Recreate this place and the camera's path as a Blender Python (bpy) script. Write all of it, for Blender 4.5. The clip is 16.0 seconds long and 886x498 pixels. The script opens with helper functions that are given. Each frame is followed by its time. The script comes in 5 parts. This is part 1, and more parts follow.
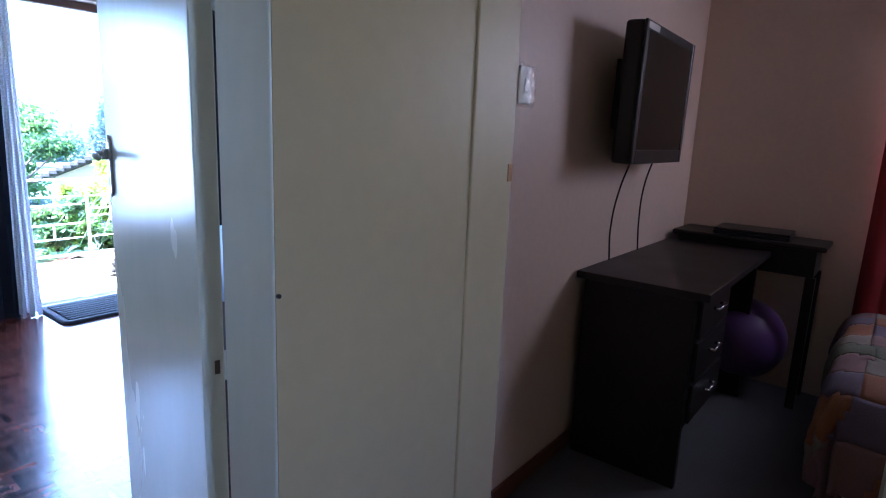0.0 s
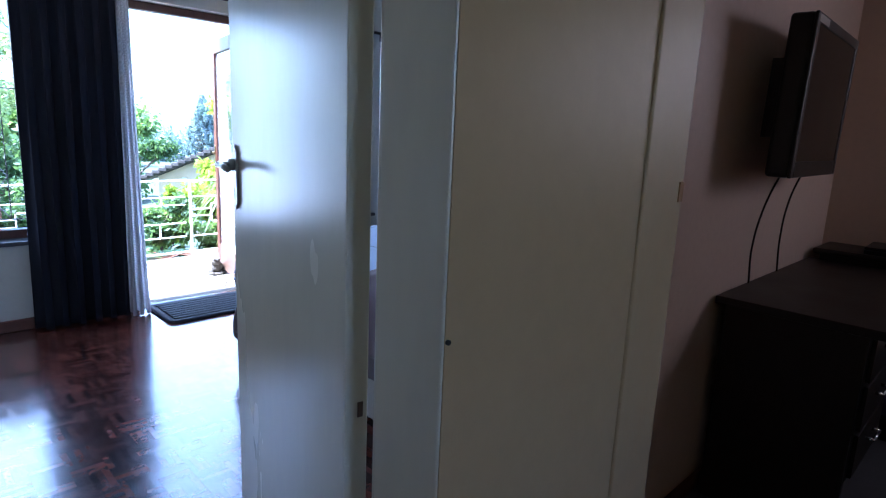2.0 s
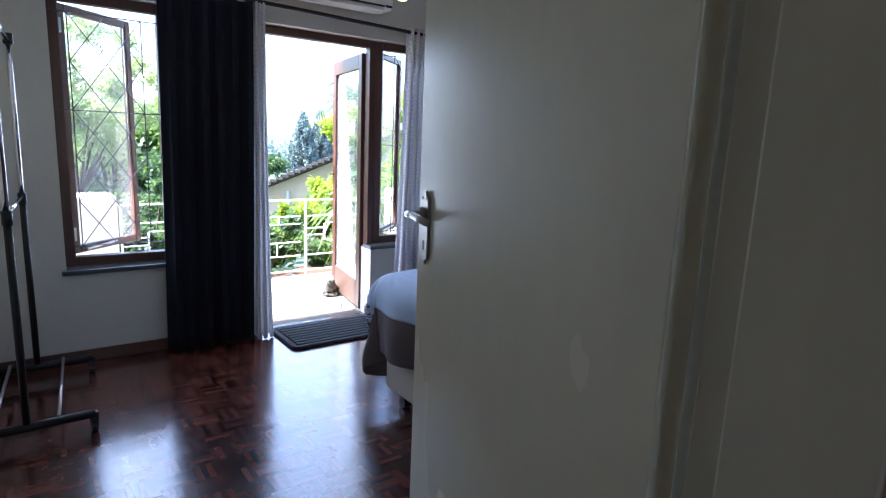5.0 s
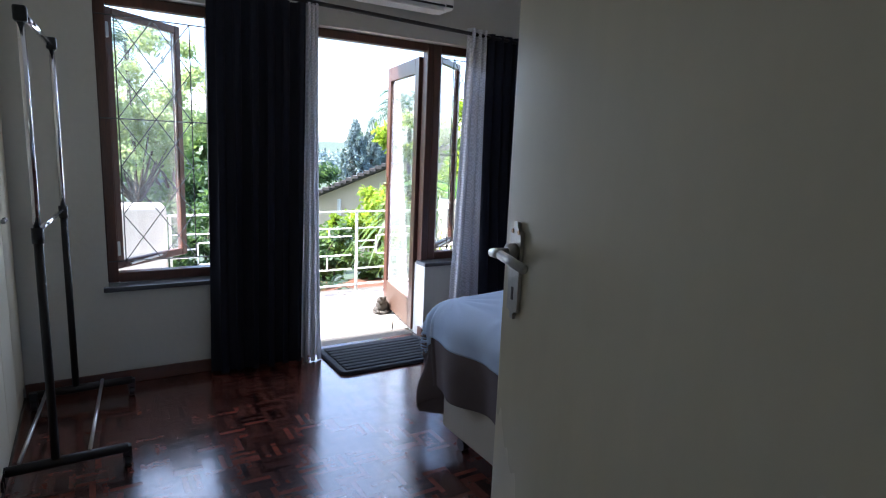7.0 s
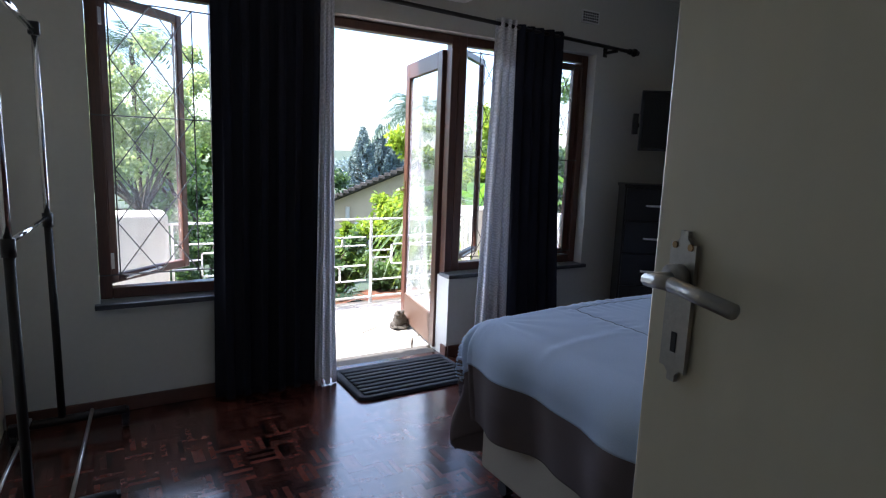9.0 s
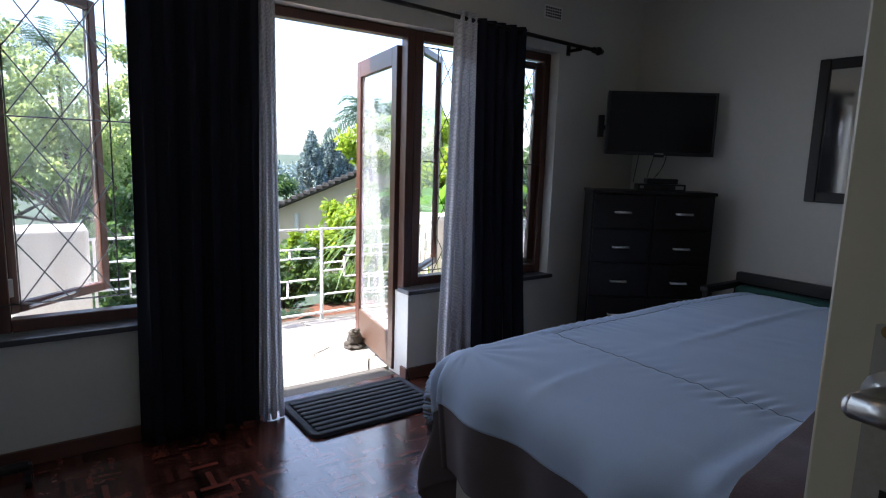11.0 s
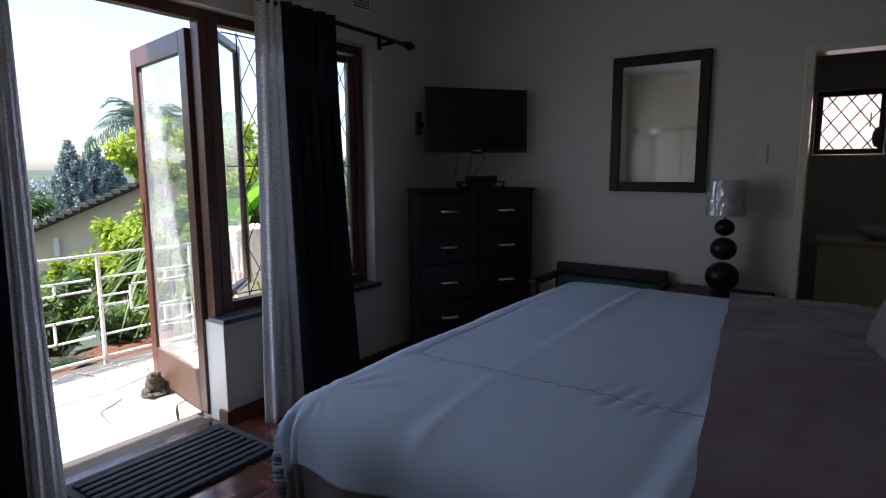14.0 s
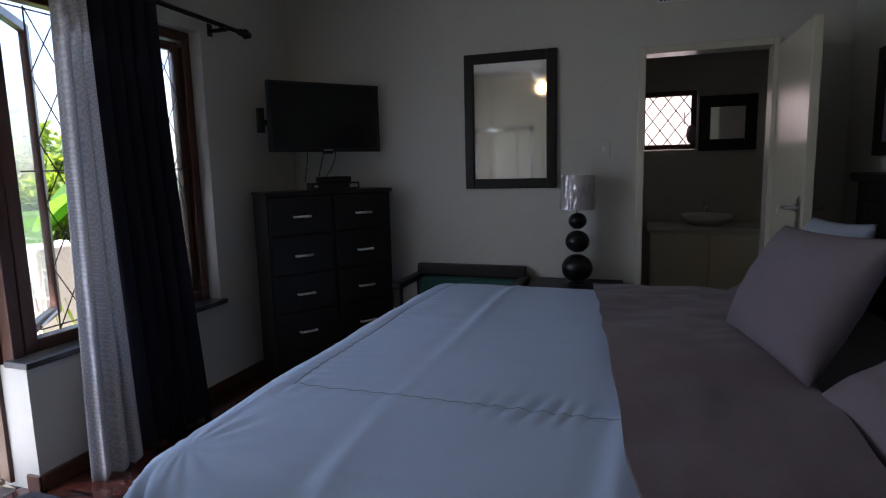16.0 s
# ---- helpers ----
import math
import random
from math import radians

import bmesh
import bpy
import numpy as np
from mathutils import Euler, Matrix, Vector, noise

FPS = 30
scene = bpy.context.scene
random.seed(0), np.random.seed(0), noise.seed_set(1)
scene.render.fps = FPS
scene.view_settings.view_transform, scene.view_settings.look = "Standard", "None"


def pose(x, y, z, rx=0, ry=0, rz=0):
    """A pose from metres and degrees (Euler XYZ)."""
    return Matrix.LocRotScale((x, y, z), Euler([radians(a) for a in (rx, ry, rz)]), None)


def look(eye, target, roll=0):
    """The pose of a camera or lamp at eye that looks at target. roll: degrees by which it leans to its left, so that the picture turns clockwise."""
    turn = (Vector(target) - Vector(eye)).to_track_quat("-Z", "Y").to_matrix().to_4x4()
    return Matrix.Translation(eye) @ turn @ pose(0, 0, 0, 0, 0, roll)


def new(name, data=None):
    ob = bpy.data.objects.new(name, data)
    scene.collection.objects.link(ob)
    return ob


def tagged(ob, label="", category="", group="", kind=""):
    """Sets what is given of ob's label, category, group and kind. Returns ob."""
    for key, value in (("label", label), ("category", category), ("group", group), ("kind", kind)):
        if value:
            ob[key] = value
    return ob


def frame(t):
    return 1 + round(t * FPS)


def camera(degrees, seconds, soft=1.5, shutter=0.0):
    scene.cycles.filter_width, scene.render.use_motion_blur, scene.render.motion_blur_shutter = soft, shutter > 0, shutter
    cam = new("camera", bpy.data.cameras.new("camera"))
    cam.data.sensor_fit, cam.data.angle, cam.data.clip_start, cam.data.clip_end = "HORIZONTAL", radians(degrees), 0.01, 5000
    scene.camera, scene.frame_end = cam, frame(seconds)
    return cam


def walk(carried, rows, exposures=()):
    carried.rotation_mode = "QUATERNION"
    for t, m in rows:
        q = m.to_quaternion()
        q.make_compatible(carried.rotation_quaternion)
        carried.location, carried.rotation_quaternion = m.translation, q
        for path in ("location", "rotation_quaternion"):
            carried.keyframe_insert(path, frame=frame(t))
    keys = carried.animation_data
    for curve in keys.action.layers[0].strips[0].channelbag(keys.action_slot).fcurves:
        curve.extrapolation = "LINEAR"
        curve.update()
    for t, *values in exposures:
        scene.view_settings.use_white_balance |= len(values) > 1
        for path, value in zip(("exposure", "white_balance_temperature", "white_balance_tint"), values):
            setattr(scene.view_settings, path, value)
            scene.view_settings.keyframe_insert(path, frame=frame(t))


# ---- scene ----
import collections

cam = camera(74.6, 16.0, soft=1.15)

EXPOSURES = [(0.0, 4.25, 4430, 17), (1.0, 3.85, 4430, 17), (2.0, 3.35, 4680, 17), (3.0, 3.15, 5080, 17), (4.2, 3.0, 5330, 18), (7.0, 2.4, 5630, 16), (11.0, 1.9, 5830, 17), (12.5, 1.9, 5930, 18), (14.5, 1.42, 6030, 19), (16.0, 1.92, 6030, 19)]
PATH = [
    (0, (-0.024, -4.569, 1.331), (1.523, -3.363, 0.939), 2.4),
    (0.5, (-0.032, -4.522, 1.338), (1.476, -3.269, 0.944), 2.5),
    (1, (-0.036, -4.47, 1.34), (1.432, -3.172, 0.942), 2.5),
    (1.5, (-0.028, -4.406, 1.344), (1.399, -3.063, 0.947), 2.4),
    (2, (-0.014, -4.334, 1.345), (1.365, -2.94, 0.949), 2.5),
    (2.5, (-0.009, -4.283, 1.353), (1.319, -2.842, 0.956), 2.5),
    (3, (-0.029, -4.231, 1.365), (1.264, -2.758, 0.97), 2.5),
    (3.5, (-0.087, -4.180, 1.386), (1.175, -2.678, 1.0015), 2.8),
    (4, (-0.116, -4.116, 1.397), (1.116, -2.585, 1.0175), 2.6),
    (6.5, (0.033, -3.681, 1.408), (1.092, -2.021, 1.057), 2.5),
    (7, (0.051, -3.617, 1.411), (1.079, -1.937, 1.064), 2.4),
    (7.5, (0.047, -3.509, 1.373), (1.063, -1.817, 1.045), 2.3),
    (8, (0.064, -3.397, 1.361), (1.069, -1.698, 1.04), 2.1),
    (10.3, (0.219, -3.036, 1.361), (1.3, -1.382, 1.053), 2.2),
    (10.5, (0.232, -2.995, 1.349), (1.335, -1.355, 1.047), 2.1),
    (11, (0.262, -2.939, 1.366), (1.412, -1.332, 1.062), 1.8),
    (11.5, (0.278, -2.867, 1.358), (1.498, -1.309, 1.067), 1.6),
    (12, (0.263, -2.795, 1.347), (1.582, -1.318, 1.068), 1.2),
    (12.5, (0.26, -2.756, 1.355), (1.679, -1.375, 1.07), 0.8),
    (13, (0.272, -2.715, 1.329), (1.766, -1.413, 1.059), 0.4),
    (13.5, (0.333, -2.676, 1.346), (1.879, -1.439, 1.067), 0.1),
    (14, (0.37, -2.595, 1.337), (1.997, -1.464, 1.06), -0.3),
    (14.5, (0.417, -2.535, 1.328), (2.129, -1.541, 1.049), -0.6),
    (15, (0.447, -2.484, 1.34), (2.224, -1.611, 1.053), -0.9),
    (15.5, (0.467, -2.417, 1.325), (2.294, -1.654, 1.047), -1.0),
    (16, (0.492, -2.388, 1.327), (2.364, -1.745, 1.047), -1.4),
]
walk(cam, [(t, look(e, g, r)) for t, e, g, r in PATH], EXPOSURES)

# ---- world, sun, large lights ----
SUN_EL, SUN_AZ = 56.0, -72.0   # degrees above the horizon; from +y towards +x
world = bpy.data.worlds.new("sky")
scene.world = world
world.use_nodes = True
wn = world.node_tree.nodes
sky = wn.new("ShaderNodeTexSky")
sky.sky_type, sky.sun_disc = "NISHITA", False
sky.sun_elevation, sky.sun_rotation = radians(SUN_EL), radians(SUN_AZ)
sky.air_density, sky.dust_density = 1.0, 1.6
wn["Background"].inputs["Strength"].default_value = 0.15
world.node_tree.links.new(sky.outputs[0], wn["Background"].inputs[0])
sun = new("sun", bpy.data.lights.new("sun", "SUN"))
sun.data.energy, sun.data.angle, sun.data.color = 5.0, radians(0.6), (1.0, 0.95, 0.87)
sd = Vector((math.sin(radians(SUN_AZ)) * math.cos(radians(SUN_EL)), math.cos(radians(SUN_AZ)) * math.cos(radians(SUN_EL)), math.sin(radians(SUN_EL))))
sun.matrix_world = look(sd * 30, (0, 0, 0))


def area_light(name, m, w, h, power, colour=(1, 1, 1)):
    d = bpy.data.lights.new(name, "AREA")
    d.shape, d.size, d.size_y, d.energy, d.color = "RECTANGLE", w, h, power, colour
    ob = new(name, d)
    ob.matrix_world = m
    return ob


# skylight in the openings, and a fill lamp added in the corridor
SKYC = (0.80, 0.90, 1.0)
area_light("skylight_door", look((1.66, 0.05, 1.05), (1.66, -3, 0.4)), 0.78, 1.95, 2.35, SKYC)
area_light("skylight_window_west", look((0.43, 0.062, 1.33), (0.43, -3, 1.33)), 0.42, 1.36, 1.5, SKYC)
area_light("skylight_window_east", look((2.70, 0.03, 1.33), (2.70, -3, 0.6)), 1.05, 1.4, 0.45, SKYC)
area_light("skylight_bathroom", look((5.44, -2.57, 1.64), (4.4, -2.6, 0.9)), 0.34, 0.34, 0.05, (1.0, 0.9, 0.86))
area_light("skylight_second_room", look((3.585, -5.0, 1.45), (1.5, -4.3, 0.7)), 0.8, 1.1, 1.75, (1.0, 0.79, 0.65))
# added fill lamp, no known source stands at the corridor's south end
area_light("fill_corridor", look((0.35, -6.47, 1.5), (0.4, -3.8, 1.2)), 0.7, 1.2, 0.095, (1.0, 0.84, 0.66))

# ---- materials ----
def mat(name, colour, rough=0.5, metal=0.0, vary=0.12, scale=6.0, fine=60.0, bump=0.05, spec=0.5, stretch=(1, 1, 1), per=0.0, dist=0.01, island=False, sheen=0.0, coat=0.0):
    """Principled with two scales of noise in colour, roughness and relief. per: shift by the object's random number."""
    m = bpy.data.materials.new(name)
    m.use_nodes = True
    nt = m.node_tree
    n, l = nt.nodes, nt.links
    b = n["Principled BSDF"]
    tc, mp = n.new("ShaderNodeTexCoord"), n.new("ShaderNodeMapping")
    mp.inputs["Scale"].default_value = stretch
    l.new(tc.outputs["Object"], mp.inputs[0])
    big, small = n.new("ShaderNodeTexNoise"), n.new("ShaderNodeTexNoise")
    big.inputs["Scale"].default_value, small.inputs["Scale"].default_value = scale, fine
    big.inputs["Detail"].default_value = 5
    small.inputs["Detail"].default_value = 6
    l.new(mp.outputs[0], big.inputs[0])
    l.new(mp.outputs[0], small.inputs[0])
    mix = n.new("ShaderNodeMath")
    mix.operation = "ADD"
    l.new(big.outputs[0], mix.inputs[0])
    l.new(small.outputs[0], mix.inputs[1])
    last = mix.outputs[0]
    if per:
        src = n.new("ShaderNodeNewGeometry").outputs["Random Per Island"] if island else n.new("ShaderNodeObjectInfo").outputs["Random"]
        pm = n.new("ShaderNodeMath")
        pm.operation = "MULTIPLY_ADD"
        pm.inputs[1].default_value, pm.inputs[2].default_value = per, -per / 2
        l.new(src, pm.inputs[0])
        pa = n.new("ShaderNodeMath")
        l.new(last, pa.inputs[0])
        l.new(pm.outputs[0], pa.inputs[1])
        last = pa.outputs[0]
    rp = n.new("ShaderNodeMapRange")
    rp.inputs["From Min"].default_value, rp.inputs["From Max"].default_value = 0.6, 1.4
    rp.inputs["To Min"].default_value, rp.inputs["To Max"].default_value = 1 - vary, 1 + vary
    rp.clamp = False
    l.new(last, rp.inputs[0])
    sc = n.new("ShaderNodeVectorMath")
    sc.operation = "SCALE"
    sc.inputs[0].default_value = colour
    l.new(rp.outputs[0], sc.inputs["Scale"])
    l.new(sc.outputs[0], b.inputs["Base Color"])
    rr = n.new("ShaderNodeMapRange")
    rr.inputs["To Min"].default_value, rr.inputs["To Max"].default_value = max(0.02, rough - 0.08), min(1, rough + 0.08)
    l.new(big.outputs[0], rr.inputs[0])
    l.new(rr.outputs[0], b.inputs["Roughness"])
    b.inputs["Metallic"].default_value = metal
    b.inputs["Specular IOR Level"].default_value = spec
    if coat:
        b.inputs["Coat Weight"].default_value, b.inputs["Coat Roughness"].default_value = coat, 0.16
    if sheen:
        b.inputs["Sheen Weight"].default_value = sheen
    if bump:
        bp = n.new("ShaderNodeBump")
        bp.inputs["Strength"].default_value, bp.inputs["Distance"].default_value = bump, dist
        l.new(small.outputs[0], bp.inputs["Height"])
        l.new(bp.outputs[0], b.inputs["Normal"])
    return m


def glass(name, rough=0.0, tint=(1, 1, 1)):
    m = bpy.data.materials.new(name)
    m.use_nodes = True
    b = m.node_tree.nodes["Principled BSDF"]
    b.inputs["Transmission Weight"].default_value, b.inputs["Roughness"].default_value = 1, rough
    b.inputs["Base Color"].default_value, b.inputs["IOR"].default_value = (*tint, 1), 1.45
    return m


def emit(name, colour, strength):
    m = bpy.data.materials.new(name)
    m.use_nodes = True
    b = m.node_tree.nodes["Principled BSDF"]
    b.inputs["Emission Color"].default_value, b.inputs["Emission Strength"].default_value = (*colour, 1), strength
    return m


def dusty_glass(name, dust):
    """Clear glass under a thin film of dust that scatters the daylight."""
    m = glass(name, 0.0)
    n, l = m.node_tree.nodes, m.node_tree.links
    tr, df, ad, mx, nz, mr = (n.new(k) for k in ("ShaderNodeBsdfTranslucent", "ShaderNodeBsdfDiffuse", "ShaderNodeMixShader", "ShaderNodeMixShader", "ShaderNodeTexNoise", "ShaderNodeMapRange"))
    tr.inputs[0].default_value = df.inputs[0].default_value = (0.8, 0.82, 0.82, 1)
    nz.inputs["Scale"].default_value, nz.inputs["Detail"].default_value = 2.5, 7.0
    mr.inputs["From Min"].default_value, mr.inputs["From Max"].default_value = 0.3, 0.75
    mr.inputs["To Min"].default_value, mr.inputs["To Max"].default_value = dust * 0.4, dust * 1.6
    l.new(n.new("ShaderNodeTexCoord").outputs["Object"], nz.inputs[0])
    l.new(nz.outputs[0], mr.inputs[0])
    l.new(tr.outputs[0], ad.inputs[1])
    l.new(df.outputs[0], ad.inputs[2])
    l.new(mr.outputs[0], mx.inputs[0])
    l.new(n["Principled BSDF"].outputs[0], mx.inputs[1])
    l.new(ad.outputs[0], mx.inputs[2])
    l.new(mx.outputs[0], n["Material Output"].inputs[0])
    return m


M_WALL = mat("wall_paint", (0.56, 0.55, 0.50), 0.45, vary=0.04, scale=1.5, fine=35, bump=0.25, dist=0.004)
M_WALL_PINK = mat("pink_wall_paint", (0.63, 0.50, 0.40), 0.45, vary=0.05, scale=1.5, fine=35, bump=0.25, dist=0.004)
M_WALL_CREAM = mat("cream_gloss_paint", (0.42, 0.295, 0.145), 0.42, vary=0.05, scale=1.2, fine=20, bump=0.2, dist=0.004)
M_WALL_OUT = mat("outside_render", (0.62, 0.58, 0.50), 0.85, vary=0.1, scale=2, fine=60, bump=0.5)
M_CEIL = mat("ceiling_paint", (0.74, 0.74, 0.71), 0.7, vary=0.03, scale=2, bump=0.1)
M_DOORPAINT = mat("cream_door_paint", (0.66, 0.62, 0.49), 0.26, vary=0.04, scale=2.0, fine=25, bump=0.12, stretch=(1, 1, 0.3), dist=0.003)
M_FRAMEPAINT = mat("cream_frame_paint", (0.63, 0.59, 0.485), 0.25, vary=0.05, scale=3.0, fine=25, bump=0.15, stretch=(1, 1, 0.2), dist=0.003)
M_WOOD = mat("varnished_brown_wood", (0.080, 0.029, 0.017), 0.33, vary=0.35, scale=5, fine=45, bump=0.2, stretch=(8, 8, 0.6), dist=0.003)
M_WOODWORN = mat("sun_worn_wood", (0.085, 0.047, 0.029), 0.5, vary=0.35, scale=5, fine=45, bump=0.3, stretch=(6, 6, 1.0), dist=0.003)
M_BASE = mat("stained_skirting_wood", (0.10, 0.038, 0.021), 0.35, vary=0.3, scale=4, fine=40, bump=0.15, stretch=(0.6, 6, 6), dist=0.003)
M_SILL = mat("slate_sill", (0.045, 0.045, 0.05), 0.3, vary=0.25, scale=6, bump=0.2)
M_NAVY = mat("navy_curtain_cloth", (0.015, 0.016, 0.024), 0.9, vary=0.2, scale=4, fine=220, bump=0.3, dist=0.002, spec=0.15)
M_BLACK = mat("black_stained_wood", (0.013, 0.011, 0.0105), 0.42, spec=0.3, vary=0.25, scale=5, fine=50, bump=0.12, dist=0.003)
M_BLACKPL = mat("black_plastic", (0.011, 0.011, 0.012), 0.3, spec=0.35, vary=0.1, bump=0.03)
M_SCREEN = mat("tv_screen", (0.004, 0.004, 0.005), 0.15, spec=0.3, vary=0.05, bump=0.0)
M_CHROME = mat("chrome", (0.75, 0.75, 0.76), 0.12, metal=1.0, vary=0.05, bump=0.02)
M_ALU = mat("polished_aluminium", (0.86, 0.86, 0.87), 0.38, metal=0.55, vary=0.25, scale=60, fine=200, bump=0.1)
M_STEEL = mat("brushed_steel", (0.42, 0.41, 0.39), 0.32, metal=1.0, vary=0.12, scale=12, fine=150, bump=0.08)
M_BRASS = mat("tarnished_brass", (0.30, 0.20, 0.10), 0.4, metal=1.0, vary=0.2)
M_WHITEIRON = mat("white_painted_iron", (0.80, 0.78, 0.72), 0.4, vary=0.08, bump=0.1)
M_BARS = mat("burglar_bar_paint", (0.055, 0.048, 0.04), 0.45, vary=0.15, bump=0.1)
M_DUVET = mat("blue_duvet_cotton", (0.50, 0.63, 0.86), 0.8, vary=0.06, scale=3, fine=260, bump=0.25, dist=0.002, sheen=0.1)
M_TAUPE = mat("taupe_cotton", (0.15, 0.125, 0.135), 0.85, vary=0.08, scale=3, fine=240, bump=0.25, dist=0.002)
M_THROW = mat("mauve_throw_cloth", (0.155, 0.108, 0.120), 0.9, vary=0.15, scale=5, fine=180, bump=0.4, dist=0.003, sheen=0.2)
M_PILLOW = mat("mauve_cushion_cloth", (0.22, 0.178, 0.205), 0.88, vary=0.07, scale=5, fine=220, bump=0.3, dist=0.002)
M_BASECLOTH = mat("cream_bed_base_cloth", (0.52, 0.49, 0.43), 0.85, vary=0.08, scale=4, fine=200, bump=0.3, dist=0.002)
M_MAT = mat("charcoal_mat_pile", (0.026, 0.029, 0.036), 0.95, vary=0.3, scale=9, fine=160, bump=0.8, dist=0.006)
M_TERRACE = mat("flagstone", (0.44, 0.40, 0.34), 0.75, vary=0.22, scale=3, fine=30, bump=0.5, per=0.5, dist=0.008)
M_GROUT = mat("mortar", (0.09, 0.08, 0.065), 0.9, vary=0.2, scale=5, bump=0.4)
M_GLASS = dusty_glass("window_glass", 0.05)
M_MISTY = dusty_glass("misty_door_glass", 0.15)
M_MIRROR = mat("mirror", (0.85, 0.86, 0.86), 0.01, metal=1.0, vary=0.0, bump=0.0)
M_GREEN = mat("green_cushion_cloth", (0.022, 0.085, 0.075), 0.8, vary=0.1, scale=6, fine=200, bump=0.3, dist=0.002)
M_TILE = mat("cream_wall_tile", (0.50, 0.47, 0.41), 0.3, vary=0.05, bump=0.05)
M_CARPET = mat("grey_carpet", (0.075, 0.075, 0.08), 0.95, vary=0.2, scale=6, fine=160, bump=0.6, dist=0.006)
M_STONE = mat("toad_stone", (0.062, 0.052, 0.038), 0.85, vary=0.5, scale=20, fine=90, bump=0.8)
M_WHITEPL = mat("white_plastic", (0.72, 0.72, 0.70), 0.35, vary=0.03, bump=0.02)


def sheer_material():
    m = mat("sheer_patterned_cotton", (0.84, 0.84, 0.86), 0.9, vary=0.07, scale=5, fine=240, bump=0.25, dist=0.002)
    nt = m.node_tree
    n, l = nt.nodes, nt.links
    tr, mx = n.new("ShaderNodeBsdfTranslucent"), n.new("ShaderNodeMixShader")
    tr.inputs[0].default_value = (0.75, 0.75, 0.78, 1)
    mx.inputs[0].default_value = 0.4
    # woven ring medallions, one every 6.5 cm
    tc, sx = n.new("ShaderNodeTexCoord"), n.new("ShaderNodeVectorMath")
    sx.operation, sx.inputs[1].default_value = "MULTIPLY", (1 / 0.05, 0, 1 / 0.065)
    fr, ce, ln, sn = n.new("ShaderNodeVectorMath"), n.new("ShaderNodeVectorMath"), n.new("ShaderNodeVectorMath"), n.new("ShaderNodeMath")
    fr.operation, ce.operation, ln.operation, sn.operation = "FRACTION", "SUBTRACT", "LENGTH", "SINE"
    ce.inputs[1].default_value = (0.5, 0, 0.5)
    k = n.new("ShaderNodeMath")
    k.operation, k.inputs[1].default_value = "MULTIPLY", 26.0
    mr = n.new("ShaderNodeMapRange")
    mr.inputs["From Min"].default_value, mr.inputs["To Min"].default_value, mr.inputs["To Max"].default_value = -1.0, 0.66, 1.0
    mul = n.new("ShaderNodeVectorMath")
    mul.operation = "SCALE"
    old = n["Principled BSDF"].inputs["Base Color"].links[0].from_socket
    l.new(tc.outputs["Object"], sx.inputs[0])
    l.new(sx.outputs[0], fr.inputs[0])
    l.new(fr.outputs[0], ce.inputs[0])
    l.new(ce.outputs[0], ln.inputs[0])
    l.new(ln.outputs["Value"], k.inputs[0])
    l.new(k.outputs[0], sn.inputs[0])
    l.new(sn.outputs[0], mr.inputs[0])
    l.new(old, mul.inputs[0])
    l.new(mr.outputs[0], mul.inputs["Scale"])
    l.new(mul.outputs[0], n["Principled BSDF"].inputs["Base Color"])
    l.new(n["Principled BSDF"].outputs[0], mx.inputs[1])
    l.new(tr.outputs[0], mx.inputs[2])
    l.new(mx.outputs[0], n["Material Output"].inputs[0])
    return m


M_SHEER = sheer_material()

# ---- mesh helpers ----
def boxes(*specs, bevel=0.0, seg=2):
    """A bmesh of boxes, each (x0, y0, z0, x1, y1, z1)."""
    bm = bmesh.new()
    for x0, y0, z0, x1, y1, z1 in specs:
        m = Matrix.Translation(((x0 + x1) / 2, (y0 + y1) / 2, (z0 + z1) / 2)) @ Matrix.Diagonal((abs(x1 - x0), abs(y1 - y0), abs(z1 - z0), 1))
        bmesh.ops.create_cube(bm, size=1, matrix=m)
    if bevel:
        bmesh.ops.bevel(bm, geom=bm.edges[:], offset=bevel, segments=seg, affect="EDGES", profile=0.5)
    return bm


def rod_between(bm, a, b, r, n=10, r2=None):
    a, b = Vector(a), Vector(b)
    d = b - a
    m = Matrix.Translation((a + b) / 2) @ d.to_track_quat("Z", "Y").to_matrix().to_4x4()
    bmesh.ops.create_cone(bm, cap_ends=True, segments=n, radius1=r, radius2=r if r2 is None else r2, depth=d.length, matrix=m)
    return bm


def tube(points, r, n=8):
    bm = bmesh.new()
    for a, b in zip(points, points[1:]):
        rod_between(bm, a, b, r, n)
    for p in points[1:-1]:
        bmesh.ops.create_uvsphere(bm, u_segments=n, v_segments=5, radius=r, matrix=Matrix.Translation(p))
    return bm


def lathe(profile, n=24, centre=(0, 0, 0)):
    """A turned body from (radius, height) pairs."""
    bm = bmesh.new()
    rings = [[bm.verts.new((centre[0] + r * math.cos(k * math.tau / n), centre[1] + r * math.sin(k * math.tau / n), centre[2] + z)) for k in range(n)] for r, z in profile]
    for a, b in zip(rings, rings[1:]):
        for k in range(n):
            bm.faces.new((a[k], a[(k + 1) % n], b[(k + 1) % n], b[k]))
    bm.faces.new(rings[0][::-1])
    bm.faces.new(rings[-1])
    return bm


def sheet(f, nu, nv, close=False):
    """A grid surface of f(u, v), u and v from 0 to 1."""
    bm = bmesh.new()
    g = [[bm.verts.new(f(i / nu, j / nv)) for j in range(nv + 1)] for i in range(nu + 1)]
    for i in range(nu):
        for j in range(nv):
            bm.faces.new((g[i][j], g[i + 1][j], g[i + 1][j + 1], g[i][j + 1]))
    return bm


